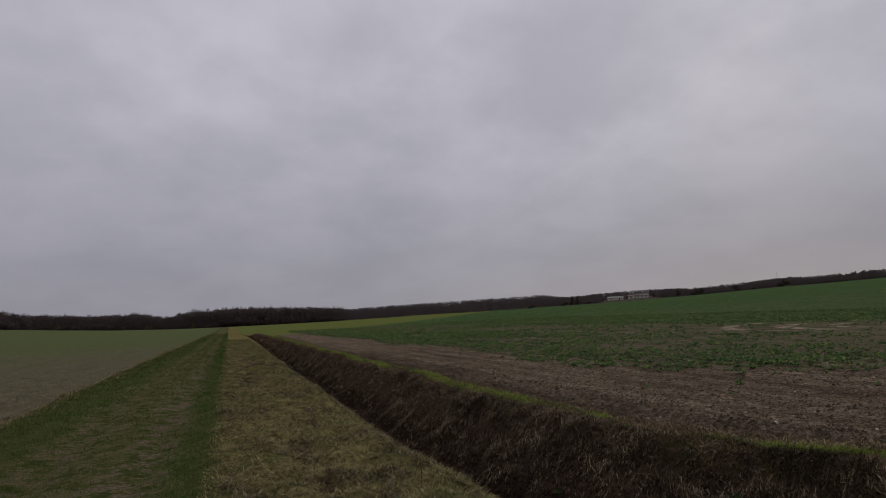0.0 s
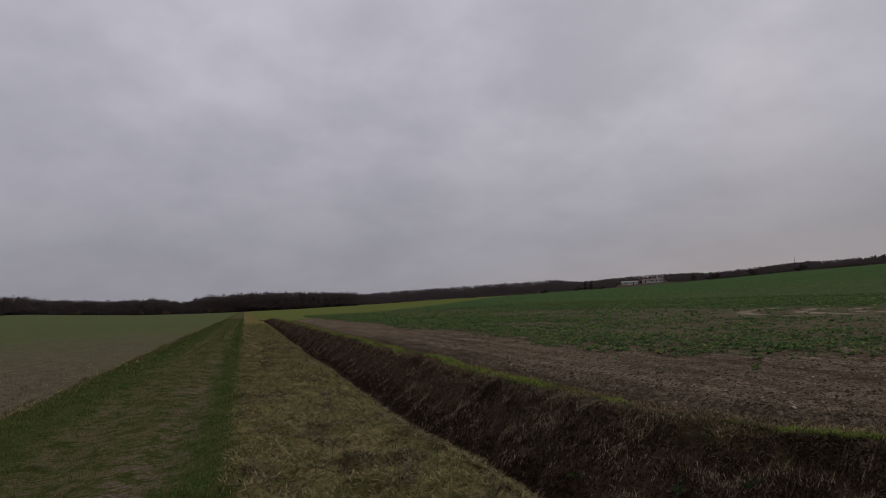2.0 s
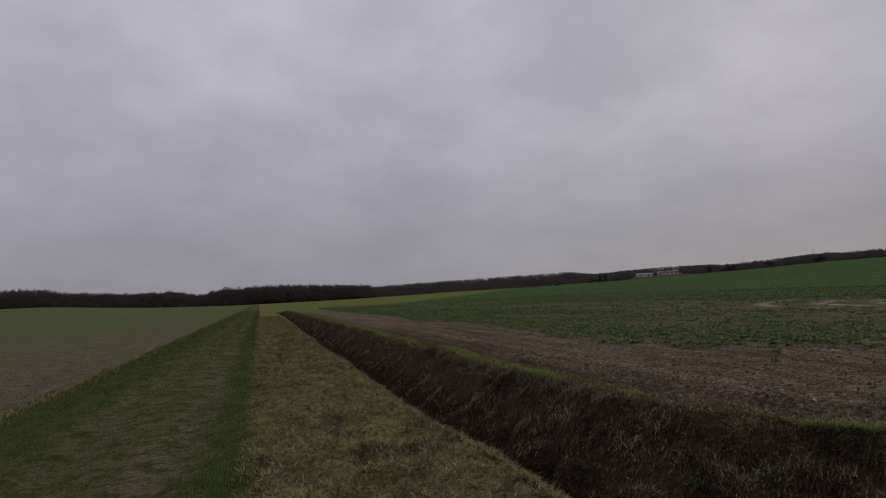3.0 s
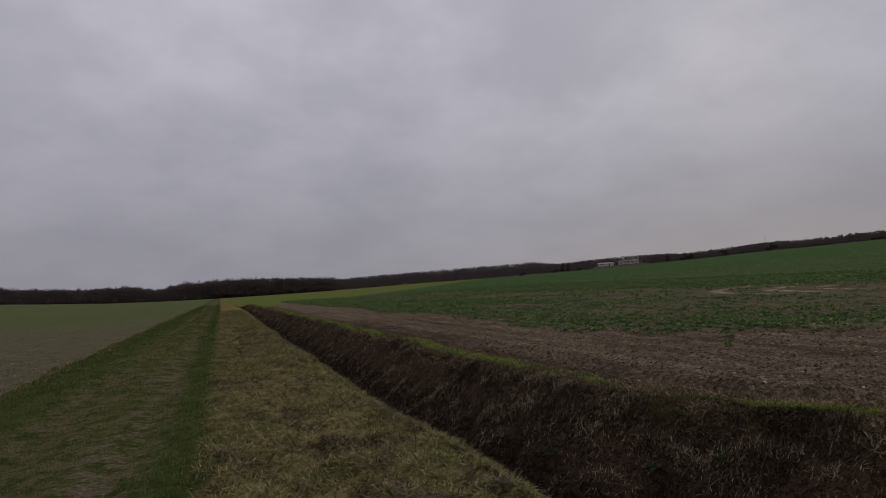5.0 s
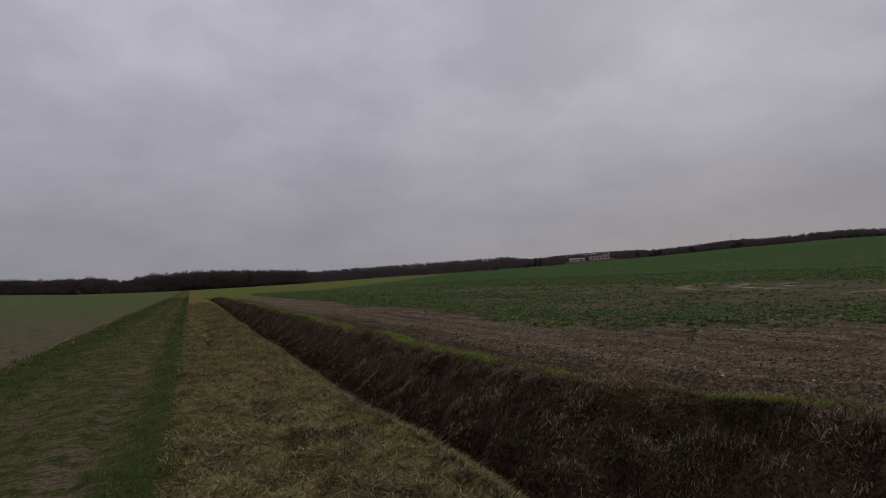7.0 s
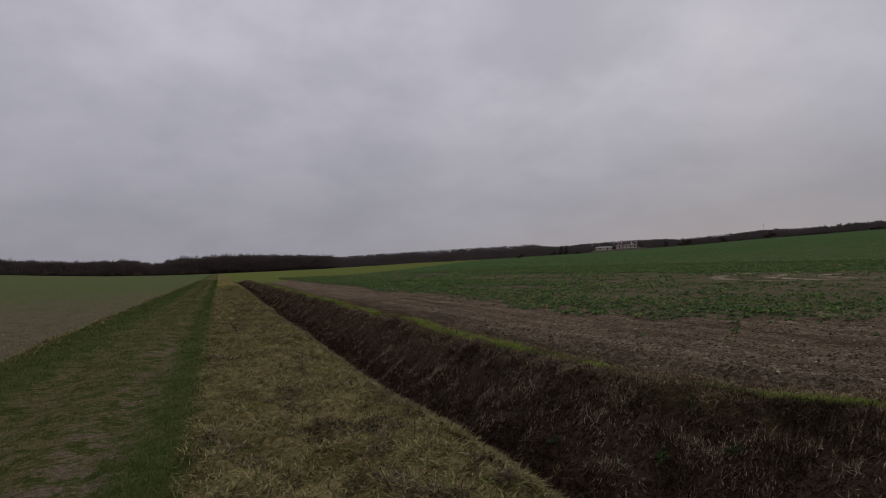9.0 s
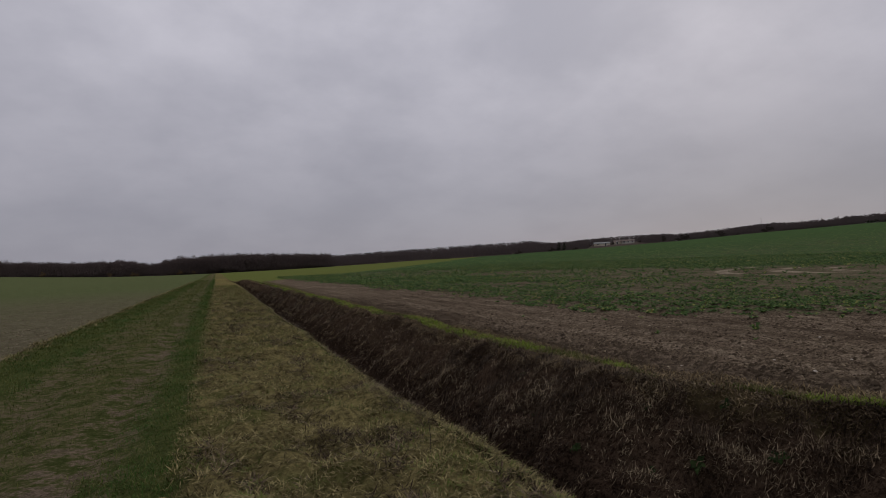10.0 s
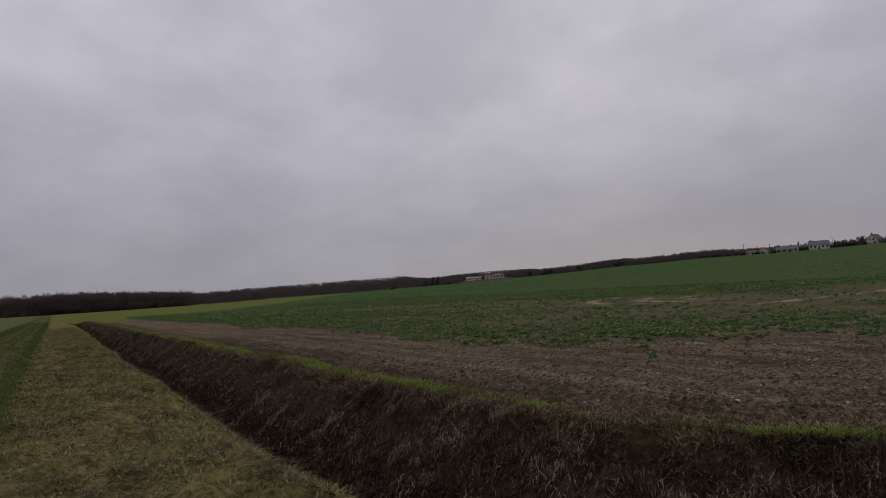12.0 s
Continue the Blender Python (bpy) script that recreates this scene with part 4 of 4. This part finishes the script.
# trees, hedge and posts of the village
tree("bare_tree", 65.05, 436, 6.4, 1.0, round_top, TWIG, "leafless tree among the village houses")
tree("bare_tree", 67.6, 440, 7.6, 0.9, round_top, TWIG, "leafless tree behind a slate-roofed house")
tree("bush", 69.6, 418, 4.6, 1.2, bushy, TWIG, "dark bush beside the village houses", "bush")
tree("bush", 70.3, 420, 4.4, 1.4, bushy, TWIG, "dark bush beside the village houses", "bush")
tree("bare_tree", 70.95, 424, 6.8, 1.1, round_top, TWIG, "round leafless tree beside a white house")
tree("fir_tree", 72.75, 418, 9.4, 1.3, FIR, NEEDLE, "tall dark conifer beside a white house")
tree("fir_tree", 73.3, 421, 8.6, 1.3, FIR, NEEDLE, "tall dark conifer beside a white house")
tree("fir_tree", 66.55, 446, 7.5, 0.8, FIR, NEEDLE, "slim conifer behind the village houses")
tree("fir_tree", 69.1, 428, 5.4, 0.8, FIR, NEEDLE, "slim conifer beside the village houses")
wood("village_hedge", 58.6, 75, 413, 419, 240, (1.4, 2.6), NEEDLE, thicket, "clipped dark hedge along the village edge")


def pole(az, r, tall, label, name="utility_pole"):
    px, py, pz = place(az, r)
    root = tagged(new(name), label, "pole")
    root.location, root.rotation_euler = (px, py, pz), (0, 0, -radians(az))
    bm = bmesh.new()
    rod(bm, (0, 0, -0.3), (0, 0, tall), 0.16, 0.11, 8)
    part("shaft", bm, WOOD, root)
    if name == "utility_pole":
        bm = bmesh.new()
        box(bm, (-0.9, -0.08, tall - 0.6), (0.9, 0.08, tall - 0.45))
        part("crossarm", bm, WOOD, root)
    return root


pole(62.38, 424, 7.4, "wooden utility pole at the village edge")
pole(64.4, 440, 6.6, "wooden utility pole among the village houses")
pole(68.95, 440, 7.6, "wooden utility pole beside the slate-roofed house")
pole(51.2, 560, 11.0, "thin mast above the far woods", "mast")


# ---------------------------------------------------------------- single plants along the crop's edge
bases = []
for k in range(5):
    tv, tf = rosette(9 + k % 3, 500 + k)
    ob = new("crop_plant", raw_mesh("crop_plant", tv * [0.2, 0.2, 0.16], tf, [LEAF]))
    tagged(ob, "leafy dark green crop plant at the edge of bare soil", "crop plant", "crop plants along the field edge")
    bases.append(ob)
pick = random.Random(5)
for k in range(90):
    py = 6.5 + 20 * pick.random() ** 1.3
    px = 10.0 + 3.4 * float(step(13, 6, py)) + pick.uniform(-0.3, 2.6)
    m = pose(px, py, float(height(px, py)) - 0.005, 0, 0, pick.uniform(0, 360)) @ Matrix.Diagonal((*[pick.uniform(0.6, 1.0)] * 3, 1))
    if k < 5:
        bases[k].matrix_basis = m
    else:
        copy_thing(bases[k % 5], m)

# ---------------------------------------------------------------- small things on the soil
def weed(px, py, size, leaves, label):
    tv, tf = rosette(leaves, int(px * 100))
    pz = float(height(px, py))
    root = tagged(new("weed", raw_mesh("weed", tv * size, tf, [LEAF])), label, "weed", "weeds on bare soil")
    root.location = (px, py, pz - 0.005)


weed(9.0, 8.3, 0.15, 14, "dark green weed clump on bare soil")
for k, (px, py, s) in enumerate([(7.6, 9.2, 0.09), (8.3, 11.6, 0.12), (7.2, 13.4, 0.1), (8.8, 14.2, 0.13), (10.2, 6.6, 0.08), (7.9, 7.4, 0.06)]):
    weed(px, py, s, 8, "small green weed on bare soil")


for px, py, sz in [(4.05, 5.5, 0.1), (4.3, 5.1, 0.12), (3.75, 6.3, 0.09), (4.75, 4.6, 0.11), (4.5, 6.0, 0.08), (3.9, 7.4, 0.08), (4.9, 5.3, 0.09), (4.2, 8.2, 0.07)]:
    tv, tf = rosette(22, int(py * 100))
    ob = tagged(new("bank_weed", raw_mesh("bank_weed", tv * [sz * 0.9, sz * 0.9, sz * 0.6], tf, [WEED])), "dark green weed among dead stalks on the ditch bank", "weed", "weeds on the ditch bank")
    ob.location, ob.rotation_euler = (px, py, float(height(px, py)) - 0.005), (0, radians(-35), 0)


def stone(px, py, size):
    bm = bmesh.new()
    bmesh.ops.create_icosphere(bm, subdivisions=2, radius=1)
    r = random.Random(int(px * 1000 + py))
    for q in bm.verts:
        q.co *= 1 + 0.28 * noise.noise(q.co * 1.3 + Vector((px, py, 0)))
        q.co.z *= 0.6
        q.co *= size
    ob = part("stone", bm, STONE)
    ob.location, ob.rotation_euler = (px, py, float(height(px, py)) + size * 0.25), (0, 0, r.uniform(0, 6))
    tagged(ob, "pale flint stone lying on tilled soil", "stone", "stones on bare soil")


for px, py, s in [(6.4, 5.4, 0.028), (6.9, 6.3, 0.019), (5.9, 6.9, 0.017), (7.5, 5.7, 0.019), (8.1, 6.4, 0.022), (6.1, 8.8, 0.019), (7.0, 4.6, 0.025), (8.8, 7.0, 0.019)]:
    stone(px, py, s)

px, py = 1.68, 5.3
bm = bmesh.new()
rod(bm, (0, 0, -0.02), (0.01, 0.0, 0.13), 0.003, 0.0025, 5)
rod(bm, (0.01, 0, 0.13), (0.0, 0.01, 0.27), 0.0025, 0.0015, 5)
ob = part("dry_stem", bm, BARK)
ob.location = (px, py, float(height(px, py)))
tagged(ob, "thin dark dead stem standing in mown grass", "plant stem")
